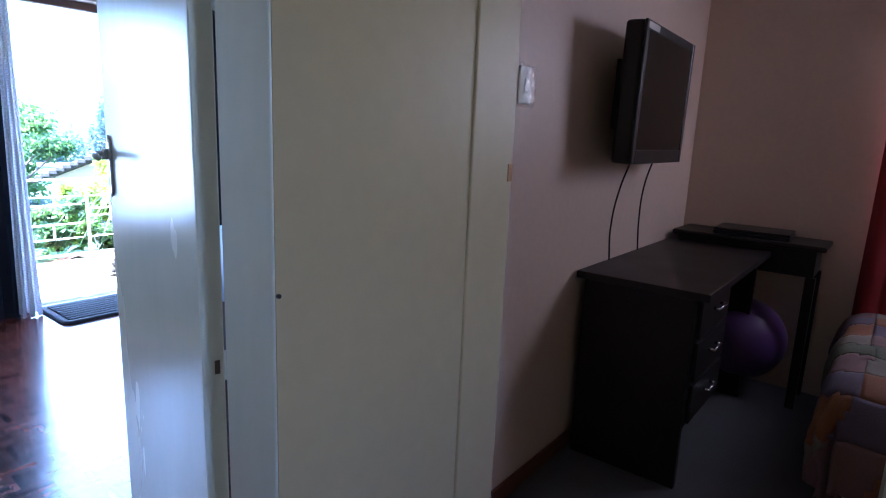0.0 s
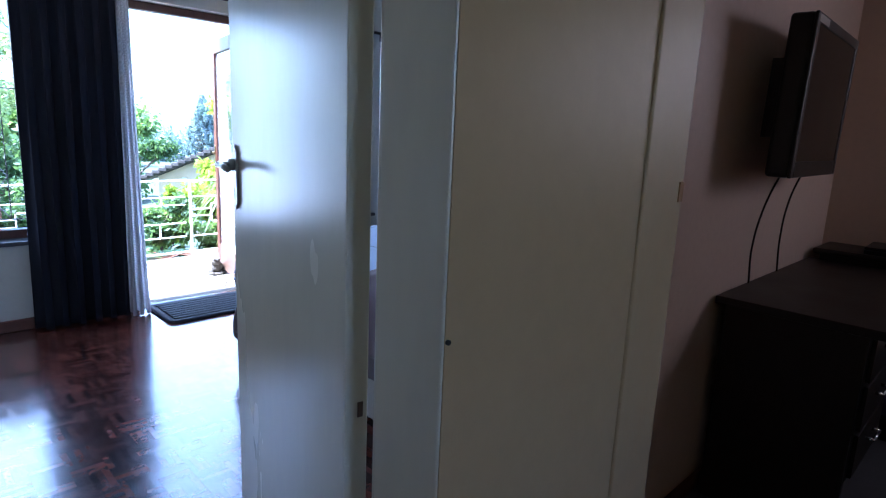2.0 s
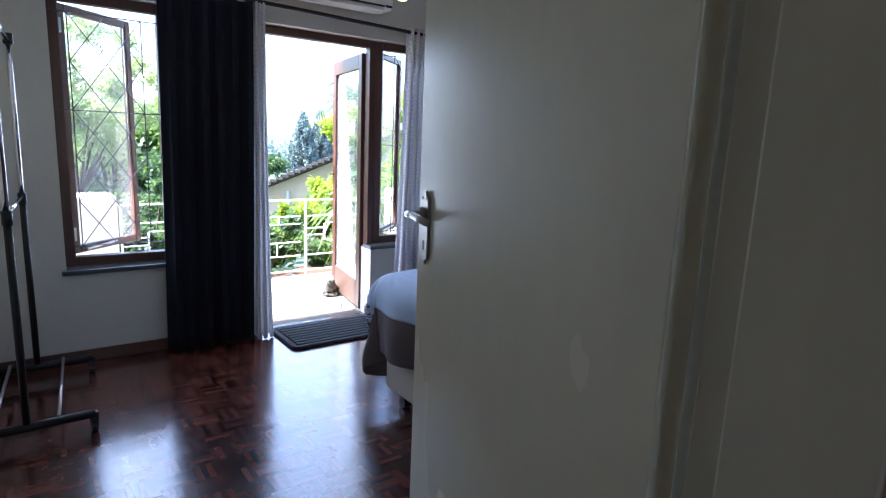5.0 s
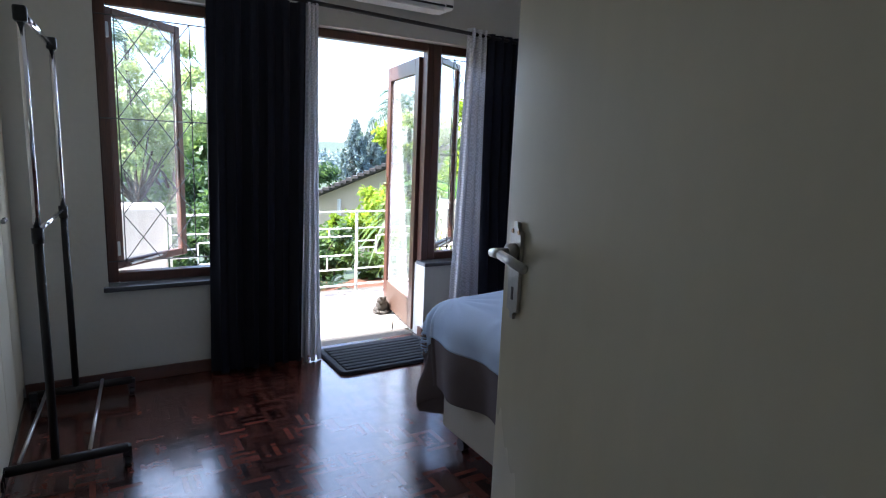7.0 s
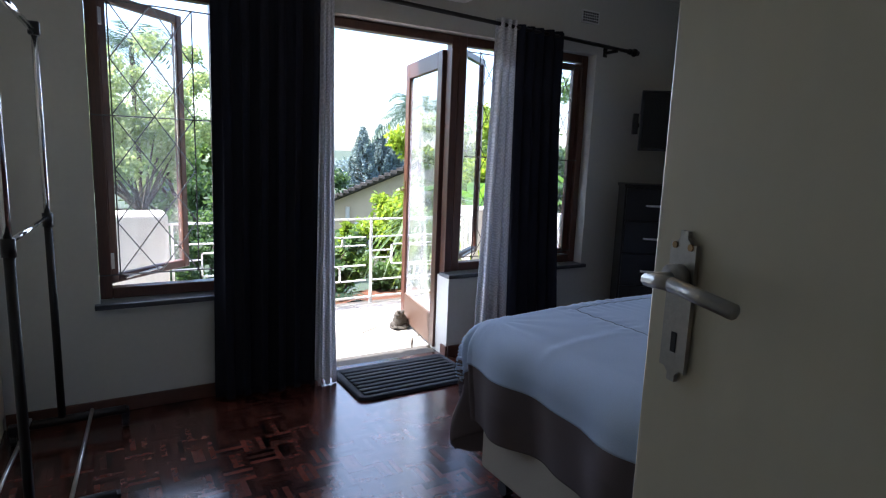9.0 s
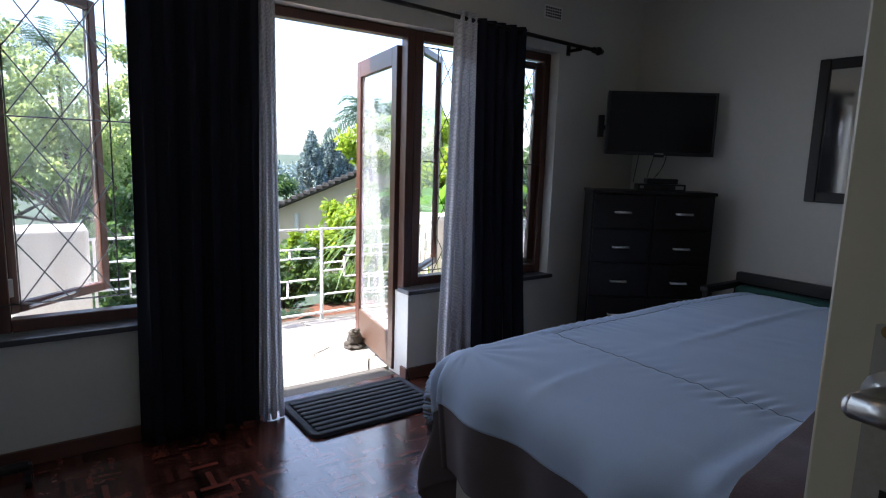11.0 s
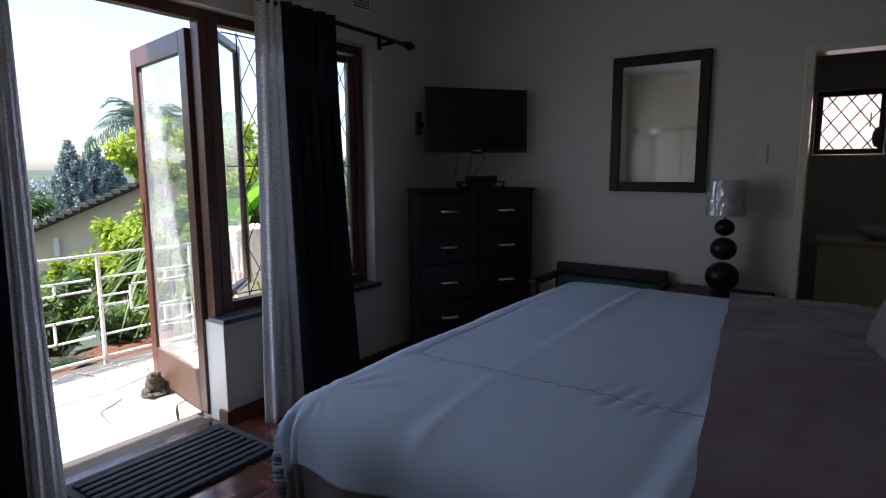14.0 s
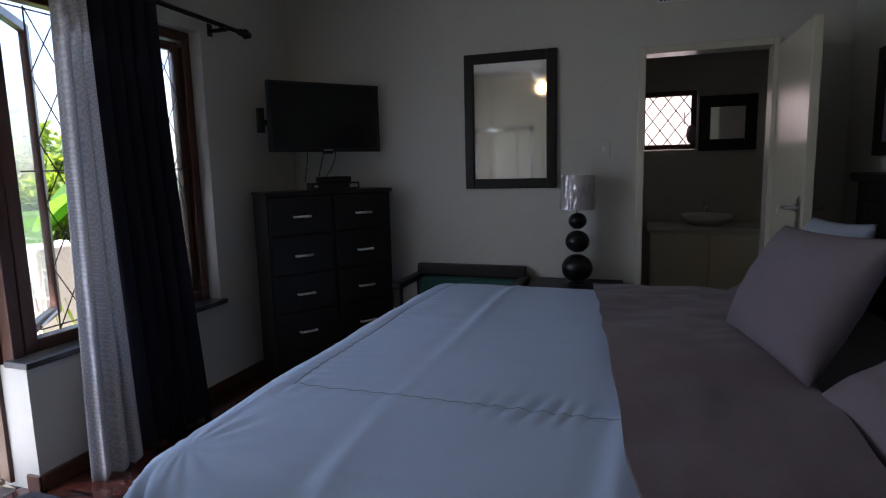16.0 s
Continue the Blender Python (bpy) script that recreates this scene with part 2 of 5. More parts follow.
def ball(bm, c, r, sx=1, sy=1, sz=1, u=20, v=12):
    bmesh.ops.create_uvsphere(bm, u_segments=u, v_segments=v, radius=1, matrix=Matrix.Translation(c) @ Matrix.Diagonal((r * sx, r * sy, r * sz, 1)))
    return bm


def part(name, bm, material, parent=None, label="", smooth=False, solid=0.0):
    me = bpy.data.meshes.new(name)
    bmesh.ops.recalc_face_normals(bm, faces=bm.faces[:])
    bm.to_mesh(me)
    bm.free()
    me.materials.append(material)
    if smooth:
        me.shade_smooth()
    ob = new(name, me)
    if parent:
        ob.parent = parent
    if label:
        ob["label"] = label
    if solid:
        sm = ob.modifiers.new("thickness", "SOLIDIFY")
        sm.thickness, sm.offset = solid, 0
    return ob


def thing(name, at, label, category, group="", rz=0.0):
    ob = new(name)
    ob.matrix_world = pose(*at, 0, 0, rz)
    ob.empty_display_size = 0.1
    return tagged(ob, label, category, group)


def setting(name, bm, material, label="", category="", smooth=False):
    return tagged(part(name, bm, material, None, "", smooth), label, category, "", "structure")


# ---- large structure ----
# Bedroom: window wall at y = 0, east wall at x = 4.183, bed wall at y = -3.42, west wall at x = -0.32
H = 2.60
setting("wall_north", boxes(
    (-0.32, 0, 0, 0.11, 0.22, H), (0.11, 0, 0, 0.72, 0.22, 0.545), (0.11, 0, 2.135, 0.72, 0.22, H), (0.72, 0, 0, 1.22, 0.22, H),
    (1.22, 0, 2.115, 2.115, 0.22, H), (2.115, 0, 0, 3.30, 0.22, 0.545), (2.115, 0, 2.115, 3.30, 0.22, H), (3.30, 0, 0, 4.30, 0.22, H)),
    M_WALL, "white painted wall with windows and a terrace door", "wall")
setting("wall_east", boxes((4.183, -2.36, 0, 4.30, 0, H), (4.183, -3.075, 1.945, 4.30, -2.36, H), (4.183, -3.6, 0, 4.30, -3.075, H)),
        M_WALL, "white painted wall with a bathroom doorway", "wall")
setting("wall_west", boxes((-0.44, -3.9, 0, -0.32, 0.22, H)), M_WALL, "white painted bedroom wall", "wall")
setting("wall_south", boxes((0.80, -3.54, 0, 4.183, -3.42, H), (0.60, -3.63, 0, 0.80, -3.56, H), (-0.26, -3.79, 2.06, 0.60, -3.59, H)),
        M_WALL, "white painted wall behind the bed", "wall")
setting("ceiling", boxes((-0.44, -6.6, H, 4.30, 0.22, H + 0.1)), M_CEIL, "white painted ceiling", "ceiling")
setting("floor", boxes((-0.44, -6.6, -0.1, 4.30, 0.14, -0.006)), M_GROUT, "dark screed under the parquet", "floor")
# corridor outside the bedroom door
setting("wall_corridor_north", boxes((0.602, -3.79, 0, 1.10, -3.63, H), (0.530, -3.7965, 0, 1.10, -3.7945, 2.1)), M_WALL_CREAM, "cream gloss painted corridor wall", "wall")
setting("wall_corridor_west", boxes((-0.44, -6.6, 0, -0.32, -3.9, H)), M_WALL_CREAM, "cream painted corridor wall", "wall")
# unseen end wall, its opening added to hold the corridor fill lamp
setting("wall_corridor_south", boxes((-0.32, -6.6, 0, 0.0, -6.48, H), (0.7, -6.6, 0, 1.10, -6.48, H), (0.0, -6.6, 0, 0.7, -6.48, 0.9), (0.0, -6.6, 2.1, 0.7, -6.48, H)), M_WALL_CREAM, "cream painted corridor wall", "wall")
setting("wall_corridor_east", boxes((1.10, -6.48, 0, 1.22, -4.66, H), (1.10, -4.66, 2.06, 1.22, -3.79, H)), M_WALL_CREAM, "cream painted corridor wall", "wall")
# second bedroom beside the corridor
setting("wall_second_north", boxes((1.10, -3.79, 0, 1.22, -3.54, H), (1.22, -3.57, 0, 3.75, -3.543, H)), M_WALL_PINK, "pink painted wall", "wall")
setting("wall_second_east", boxes((3.60, -6.48, 0, 3.75, -5.4, H), (3.60, -4.6, 0, 3.75, -3.57, H), (3.60, -5.4, 0, 3.75, -4.6, 0.9), (3.60, -5.4, 2.0, 3.75, -4.6, H)), M_WALL_PINK, "pink painted wall", "wall")
setting("wall_second_south", boxes((1.22, -6.6, 0, 3.75, -6.48, H)), M_WALL_PINK, "pink painted wall", "wall")
setting("carpet", boxes((1.16, -6.48, -0.006, 3.60, -3.57, 0.004)), M_CARPET, "dark grey fitted carpet", "carpet")
setting("floor_threshold", boxes((1.22, 0.14, -0.1, 2.115, 0.30, -0.012), bevel=0.006), M_GROUT, "cement threshold of the terrace door", "threshold")
# bathroom behind the east wall
setting("wall_bathroom_east", boxes((5.45, -3.6, 0, 5.57, -2.775, H), (5.45, -2.36, 0, 5.57, -1.8, H), (5.45, -2.775, 0, 5.57, -2.36, 1.415), (5.45, -2.775, 1.865, 5.57, -2.36, H)), M_TILE, "cream bathroom wall with a small window", "wall")
setting("wall_bathroom_south", boxes((4.30, -3.72, 0, 5.57, -3.6, H)), M_TILE, "cream bathroom wall", "wall")
setting("wall_bathroom_north", boxes((4.30, -1.8, 0, 5.57, -1.68, H)), M_TILE, "cream bathroom wall", "wall")
setting("floor_bathroom", boxes((4.30, -3.6, -0.1, 5.57, -1.8, -0.002)), M_TILE, "tiled bathroom floor", "floor")
setting("ceiling_bathroom", boxes((4.30, -3.72, H, 5.57, -1.68, H + 0.1)), M_CEIL, "white bathroom ceiling", "ceiling")

# skirting boards, window wall in stretches between the openings
for n, (x0, x1) in enumerate(((-0.30, 1.19), (2.125, 4.17))):
    setting("baseboard_%d" % (n + 1), boxes((x0, -0.016, 0, x1, 0.0, 0.075), bevel=0.004), M_BASE, "stained wooden skirting board", "skirting board")
setting("baseboard_3", boxes((4.167, -2.33, 0, 4.183, -0.018, 0.075), bevel=0.004), M_BASE, "stained wooden skirting board", "skirting board")
setting("baseboard_4", boxes((1.23, -3.586, 0.004, 3.58, -3.57, 0.07), bevel=0.004), M_BASE, "dark wooden skirting board", "skirting board")
setting("baseboard_5", boxes((2.099, -0.016, 0, 2.115, 0.06, 0.075), bevel=0.004), M_BASE, "worn wooden skirting board", "skirting board")

# window sills of slate
setting("window_sill_1", boxes((0.085, -0.035, 0.545, 0.745, 0.10, 0.572), bevel=0.004), M_SILL, "dark slate window sill", "window sill")
setting("window_sill_2", boxes((2.095, -0.035, 0.545, 3.325, 0.10, 0.572), bevel=0.004), M_SILL, "dark slate window sill", "window sill")

# ---- openings: window frames, casements, burglar bars ----
FY0, FY1 = 0.075, 0.145     # depth of the timber frames in the wall


def frame_bars(x0, x1, z0, z1, w, y0, y1):
    return boxes((x0, y0, z0, x0 + w, y1, z1), (x1 - w, y0, z0, x1, y1, z1), (x0 + w, y0, z0, x1 - w, y1, z0 + w), (x0 + w, y0, z1 - w, x1 - w, y1, z1), bevel=0.004, seg=1)


def casement(parent, hinge, w, z0, z1, angle, rail=0.045):
    """A glazed sash, hinged at its own x = 0, swung outwards."""
    sash = part("casement", frame_bars(0, w, z0, z1, rail, -0.02, 0.02), M_WOOD, parent)
    sash.matrix_local = pose(hinge[0], hinge[1], 0, 0, 0, angle)
    p = part("pane", boxes((rail, -0.002, z0 + rail, w - rail, 0.002, z1 - rail)), M_GLASS, sash, "clear glass pane")
    p.visible_shadow = False
    part("hinge", boxes((-0.012, -0.03, z1 - 0.16, 0.012, -0.018, z1 - 0.08), (-0.012, -0.03, z0 + 0.08, 0.012, -0.018, z0 + 0.16), bevel=0.002, seg=1), M_STEEL, sash, "steel hinges")
    part("stay", rod_between(bmesh.new(), (0.08, -0.03, z0 + 0.02), (0.32, -0.035, z0 + 0.035), 0.006), M_STEEL, sash, "steel casement stay")
    return sash


def diamond_bars(parent, x0, x1, z0, z1, y, cols, rows, rail_z):
    """Diamond burglar bars: each bar a part of the window."""
    def bar(a, b, r=0.0035):
        part("burglar_bar", rod_between(bmesh.new(), (a[0], y, a[1]), (b[0], y, b[1]), r, 6), M_BARS, parent)
    inner0, inner1 = x0 + 0.09, x1 - 0.125 if x1 < 1 else x1 - 0.09
    for x in (inner0, inner1):
        bar((x, z0), (x, z1))
    for z in rail_z:
        bar((x0, z), (x1, z))
    dx, dz = (inner1 - inner0) / cols, (z1 - z0) / rows
    for i in range(-rows, cols + rows):
        for sgn in (1, -1):
            xa = inner0 + i * dx
            za, zb = z0, z1
            xb = xa + sgn * (z1 - z0) / dz * dx
            pts = []
            lo, hi = (inner0, inner1)
            ta, tb = sorted(((lo - xa) / (xb - xa), (hi - xa) / (xb - xa)))
            ta, tb = max(0, ta), min(1, tb)
            if tb - ta > 0.02:
                bar((xa + (xb - xa) * ta, za + (zb - za) * ta), (xa + (xb - xa) * tb, za + (zb - za) * tb), 0.003)


w1 = tagged(new("window_1"), "brown timber casement window, open, with diamond burglar bars", "window", "", "structure")
w1.matrix_world = pose(0.41, 0.11, 0.572)
W1 = w1.matrix_world.inverted()


def placed(bm, parent_inverse):
    bm.transform(parent_inverse)
    return bm


part("window_frame", placed(frame_bars(0.112, 0.72, 0.575, 2.133, 0.055, FY0, FY1), W1), M_WOOD, w1)
casement(w1, (0.155 - 0.41, 0.145 - 0.11), 0.56, 0.64 - 0.572, 2.075 - 0.572, 42)
holder = new("burglar_bars")
holder.parent = w1
holder.matrix_local = W1.copy()
diamond_bars(holder, 0.115, 0.70, 0.70, 2.02, 0.062, 2, 5, (0.70, 1.487, 2.02))

w2 = tagged(new("window_2"), "brown timber casement window beside the terrace door, with diamond bars", "window", "", "structure")
w2.matrix_world = pose(2.7, 0.11, 0.572)
W2 = w2.matrix_world.inverted()
part("window_frame", placed(boxes((2.175, FY0, 0.575, 2.235, FY1, 2.113), (3.24, FY0, 0.575, 3.298, FY1, 2.113), (2.235, FY0, 0.575, 3.24, FY1, 0.63),
                                  (2.235, FY0, 2.058, 3.24, FY1, 2.113), (2.72, FY0, 0.63, 2.775, FY1, 2.058), bevel=0.004, seg=1), W2), M_WOOD, w2)
casement(w2, (2.24 - 2.7, 0.14 - 0.11), 0.47, 0.635 - 0.572, 2.05 - 0.572, 39)
c2 = casement(w2, (3.235 - 2.7, 0.12 - 0.11), 0.45, 0.635 - 0.572, 2.05 - 0.572, 180 - 4)
holder = new("burglar_bars")
holder.parent = w2
holder.matrix_local = W2.copy()
diamond_bars(holder, 2.24, 2.72, 0.65, 2.03, 0.062, 2, 5, (0.67, 1.35, 2.02))
diamond_bars(holder, 2.775, 3.24, 0.65, 2.03, 0.062, 2, 5, (0.67, 1.35, 2.02))

# ---- terrace door ----
d1 = tagged(new("door_1"), "brown timber glazed terrace door standing open", "door", "", "structure")
d1.matrix_world = pose(1.66, 0.11, 0)
D1 = d1.matrix_world.inverted()
part("door_frame", placed(boxes((1.222, FY0, 0, 1.28, FY1, 2.06), (2.122, FY0, 0.0, 2.173, FY1, 2.113), (1.222, FY0, 2.06, 2.122, FY1, 2.113), bevel=0.005, seg=2), D1), M_WOOD, d1)
LEAF = 0.80
leaf = part("door_leaf", boxes((0.0, -0.02, 0.02, 0.085, 0.02, 2.03), (LEAF - 0.085, -0.02, 0.02, LEAF, 0.02, 2.03), (0.085, -0.02, 1.92, LEAF - 0.085, 0.02, 2.03),
                               bevel=0.004, seg=2), M_WOOD, d1)
leaf.matrix_local = pose(2.118 - 1.66, 0.155 - 0.11, 0, 0, 0, 80)
part("bottom_rail", boxes((0.085, -0.019, 0.02, LEAF - 0.085, 0.019, 0.24), bevel=0.004, seg=2), M_WOODWORN, leaf, "sun-bleached worn bottom rail")
gp = part("pane", boxes((0.085, -0.003, 0.24, LEAF - 0.085, 0.003, 1.92)), M_MISTY, leaf, "smeared glass pane")
gp.visible_shadow = False
part("latch", boxes((LEAF - 0.06, 0.02, 1.0, LEAF - 0.03, 0.028, 1.14), (LEAF - 0.06, 0.028, 1.06, LEAF + 0.02, 0.04, 1.08), bevel=0.003), M_BRASS, leaf, "brass latch")
for z in (0.35, 1.7):
    part("hinge", boxes((-0.02, -0.03, z, 0.02, -0.02, z + 0.1), bevel=0.002, seg=1), M_BRASS, leaf, "brass hinge")

# ---- bedroom door, opened into the room ----
d2 = tagged(new("door_2"), "cream painted flush door standing open with a steel lever handle", "door", "", "structure")
d2.matrix_world = pose(0.545, -3.572, 0, 0, 0, 77.5)
part("door_leaf", boxes((0, -0.022, 0.012, 0.808, 0.022, 2.035), bevel=0.003), M_DOORPAINT, d2)


def lever_handle(parent, x, z, side, reach):
    """A long steel back plate with keyhole and a drooping lever; side is +1 or -1 along the leaf's y."""
    y = side * 0.022
    s = side
    prof = bmesh.new()
    bmesh.ops.create_cube(prof, size=1, matrix=Matrix.Translation((x, y + s * 0.004, z - 0.033)) @ Matrix.Diagonal((0.040, 0.008, 0.172, 1)))
    bmesh.ops.bevel(prof, geom=[e for e in prof.edges if abs((e.verts[0].co - e.verts[1].co).y) > 0.005], offset=0.014, segments=3, affect="EDGES")
    bmesh.ops.bevel(prof, geom=[f for f in prof.faces if abs(f.normal.y) > 0.9][0].edges[:], offset=0.003, segments=2, affect="EDGES")
    plate = part("back_plate", prof, M_STEEL, parent, "worn steel back plate", True)
    plate.data.shade_flat()
    lev = tube([(x, y + s * 0.008, z), (x, y + s * 0.05, z), (x + reach * 0.35, y + s * 0.054, z + 0.004), (x + reach, y + s * 0.05, z - 0.004)], 0.008, 10)
    rod_between(lev, (x, y + s * 0.006, z), (x, y + s * 0.022, z), 0.016, 14)
    part("lever", lev, M_STEEL, parent, "steel lever", True)
    part("keyhole", boxes((x - 0.004, y + s * 0.0065, z - 0.085, x + 0.004, y + s * 0.0088, z - 0.062)), M_BLACKPL, plate)
    part("screw", rod_between(rod_between(bmesh.new(), (x - 0.012, y + s * 0.007, z + 0.036), (x - 0.012, y + s * 0.0095, z + 0.036), 0.004), (x + 0.012, y + s * 0.007, z + 0.036), (x + 0.012, y + s * 0.0095, z + 0.036), 0.004), M_BRASS, plate)


lever_handle(d2, 0.752, 1.235, 1, -0.12)
lever_handle(d2, 0.752, 1.235, -1, -0.12)
part("latch_plate", boxes((0.807, -0.011, 1.12, 0.8095, 0.011, 1.28)), M_STEEL, d2, "steel latch plate")
for z in (0.25, 1.75):
    part("hinge", rod_between(bmesh.new(), (-0.008, -0.026, z), (-0.008, -0.026, z + 0.1), 0.007), M_STEEL, d2, "painted hinge")
d2f = tagged(new("door_frame"), "cream painted door frame with a rebate", "door frame", "", "structure")
d2f.matrix_world = pose(0.55, -3.69, 0)
DF = d2f.matrix_world.inverted()
part("jamb", placed(boxes((0.527, -3.794, 0, 0.60, -3.645, 2.10), (0.568, -3.645, 0, 0.60, -3.588, 2.10), bevel=0.004), DF), M_FRAMEPAINT, d2f)
part("jamb", placed(boxes((-0.318, -3.794, 0, -0.252, -3.645, 2.10), (-0.318, -3.645, 0, -0.285, -3.588, 2.10), bevel=0.004), DF), M_FRAMEPAINT, d2f)
part("head", placed(boxes((-0.252, -3.794, 2.045, 0.527, -3.645, 2.10), bevel=0.004), DF), M_FRAMEPAINT, d2f)
part("nail", placed(rod_between(bmesh.new(), (0.534, -3.8005, 1.058), (0.534, -3.793, 1.058), 0.004), DF), M_BLACKPL, d2f, "dark nail head")

# frame of the second bedroom's doorway
sf = tagged(new("door_frame"), "cream painted door frame with a brass strike plate", "door frame", "", "structure")
sf.matrix_world = pose(1.16, -3.85, 0)
SF = sf.matrix_world.inverted()
part("jamb", placed(boxes((1.052, -3.803, 0, 1.225, -3.790, 2.1), bevel=0.005, seg=3), SF), M_WALL_CREAM, sf)
part("jamb", placed(boxes((1.095, -4.66, 0, 1.225, -4.62, 2.1), bevel=0.004), SF), M_FRAMEPAINT, sf)
part("head", placed(boxes((1.095, -4.62, 2.06, 1.225, -3.806, 2.1), bevel=0.004), SF), M_FRAMEPAINT, sf)
part("strike_plate", placed(boxes((1.203, -3.806, 1.220, 1.2205, -3.8025, 1.262)), SF), M_BRASS, sf, "brass strike plate")

# ---- bathroom door, open into the room ----
d3 = tagged(new("door_3"), "cream painted bathroom door standing open", "door", "", "structure")
d3.matrix_world = pose(4.172, -3.092, 0, 0, 0, 180)
part("door_leaf", boxes((0, -0.02, 0.012, 0.69, 0.02, 1.935), bevel=0.003), M_DOORPAINT, d3)
lever_handle(d3, 0.635, 1.10, 1, -0.11)
lever_handle(d3, 0.635, 1.10, -1, -0.11)
bf = tagged(new("door_frame"), "cream painted bathroom door frame", "door frame", "", "structure")
bf.matrix_world = pose(4.24, -2.7, 0)
BF = bf.matrix_world.inverted()
part("jamb", placed(boxes((4.165, -2.395, 0, 4.318, -2.355, 1.98), bevel=0.004), BF), M_FRAMEPAINT, bf)
part("jamb", placed(boxes((4.165, -3.08, 0, 4.318, -3.05, 1.98), bevel=0.004), BF), M_FRAMEPAINT, bf)
part("head", placed(boxes((4.165, -3.05, 1.94, 4.318, -2.395, 1.98), bevel=0.004), BF), M_FRAMEPAINT, bf)

# ---- curtains and rod ----
def curtain(name, material, x0, x1, b0, b1, z0, z1, folds, amp, label, y=-0.10, swing=0.0, seed=0):
    """Hanging cloth: folds run down it, wider at the hem (b0 to b1) than at the top (x0 to x1)."""
    rng = random.Random(seed)
    ph = [rng.uniform(0, 6.28) for _ in range(4)]

    def f(u, v):
        k = v ** 1.5
        x = (x0 + (x1 - x0) * u) * (1 - k) + (b0 + (b1 - b0) * u) * k
        a = amp * (0.55 + 0.45 * v)
        yy = y + a * math.sin(u * folds * math.tau + ph[0] + 0.6 * math.sin(v * 3 + ph[1])) + 0.35 * a * math.sin(u * folds * 4.4 + ph[2] + v * 2)
        x += 0.35 * a * math.cos(u * folds * math.tau * 2 + ph[3])
        hem = 0.012 * math.sin(u * folds * math.tau + ph[1]) * v
        return (x, yy - swing * v * v, z1 + (z0 + hem - z1) * v)
    ob = part(name, sheet(f, max(24, folds * 14), 40), material, None, "", True, 0.003)
    return tagged(ob, label, "curtain")


curtain("curtain", M_NAVY, 0.64, 1.19, 0.625, 1.175, 0.012, 2.20, 6, 0.035, "dark navy floor-length curtain, drawn to one side", seed=1)
curtain("sheer_curtain", M_SHEER, 1.19, 1.262, 1.15, 1.288, 0.015, 2.21, 3, 0.025, "pale grey patterned sheer curtain, bunched up", seed=2)
curtain("sheer_curtain", M_SHEER, 2.345, 2.50, 2.23, 2.48, 0.012, 2.22, 3, 0.03, "pale grey patterned sheer curtain, bunched up", swing=0.08, seed=3)
curtain("curtain", M_NAVY, 2.50, 2.90, 2.52, 2.97, 0.012, 2.20, 5, 0.035, "dark navy floor-length curtain, drawn to one side", swing=0.05, seed=4)
rod = thing("curtain_rod", (2.1, -0.1, 2.2), "black metal curtain rod with turned finials", "curtain rod")
RI = rod.matrix_world.inverted()
part("pole", placed(rod_between(bmesh.new(), (0.50, -0.1, 2.235), (3.52, -0.1, 2.15), 0.013, 12), RI), M_BLACK, rod, "", True)
for x, z, s in ((3.52, 2.15, 1), (0.50, 2.235, -1)):
    fin = lathe([(0.001, 0), (0.02, 0.004), (0.02, 0.02), (0.012, 0.03), (0.026, 0.045), (0.03, 0.06), (0.022, 0.075), (0.014, 0.085), (0.018, 0.095), (0.001, 0.1)], 14)
    fin.transform(Matrix.Translation((x, -0.1, z)) @ pose(0, 0, 0, 0, 92 * s, 0))
    part("finial", placed(fin, RI), M_BLACK, rod, "turned black finial", True)
for x in (3.38, 0.55):
    z = 2.235 - (x - 0.5) * 0.0281
    part("bracket", placed(boxes((x - 0.012, -0.1, z - 0.03, x + 0.012, 0, z - 0.012), (x - 0.02, -0.008, z - 0.05, x + 0.02, 0, z + 0.02), (x - 0.012, -0.12, z - 0.03, x + 0.012, -0.08, z + 0.004), bevel=0.003, seg=1), RI), M_BLACK, rod, "black wall bracket")

# ---- air conditioner above the door ----
ac = thing("air_conditioner", (1.75, -0.1, 2.40), "white split air conditioner fixed above the terrace door", "air conditioner")
AI = ac.matrix_world.inverted()
acb = boxes((1.36, -0.20, 2.285, 2.16, 0, 2.56), bevel=0.03, seg=4)
part("case", placed(acb, AI), M_WHITEPL, ac)
part("flap", placed(boxes((1.40, -0.195, 2.272, 2.08, -0.06, 2.287), bevel=0.004), AI), M_WHITEPL, ac, "white louvre flap")
part("slot", placed(boxes((1.40, -0.2035, 2.30, 2.08, -0.198, 2.312)), AI), M_BLACKPL, ac, "dark air slot")
part("display", placed(boxes((2.09, -0.2035, 2.30, 2.14, -0.199, 2.315)), AI), M_BLACKPL, ac)


def wall_vent(at, rz, label):
    v = thing("wall_vent", at, label, "vent", rz=rz)
    part("frame", boxes((-0.085, -0.008, -0.045, 0.085, 0.0, 0.045), bevel=0.003), M_WHITEPL, v)
    for i in range(7):
        for j in range(4):
            part("hole", boxes((-0.072 + i * 0.0215, -0.010, -0.034 + j * 0.018, -0.058 + i * 0.0215, -0.0075, -0.022 + j * 0.018)), M_BLACKPL, v)
    return v


wall_vent((3.21, 0.0, 2.362), 0, "white air brick vent set high in the wall")
wall_vent((4.183, -2.53, 2.26), -90, "white air brick vent above the bathroom door")

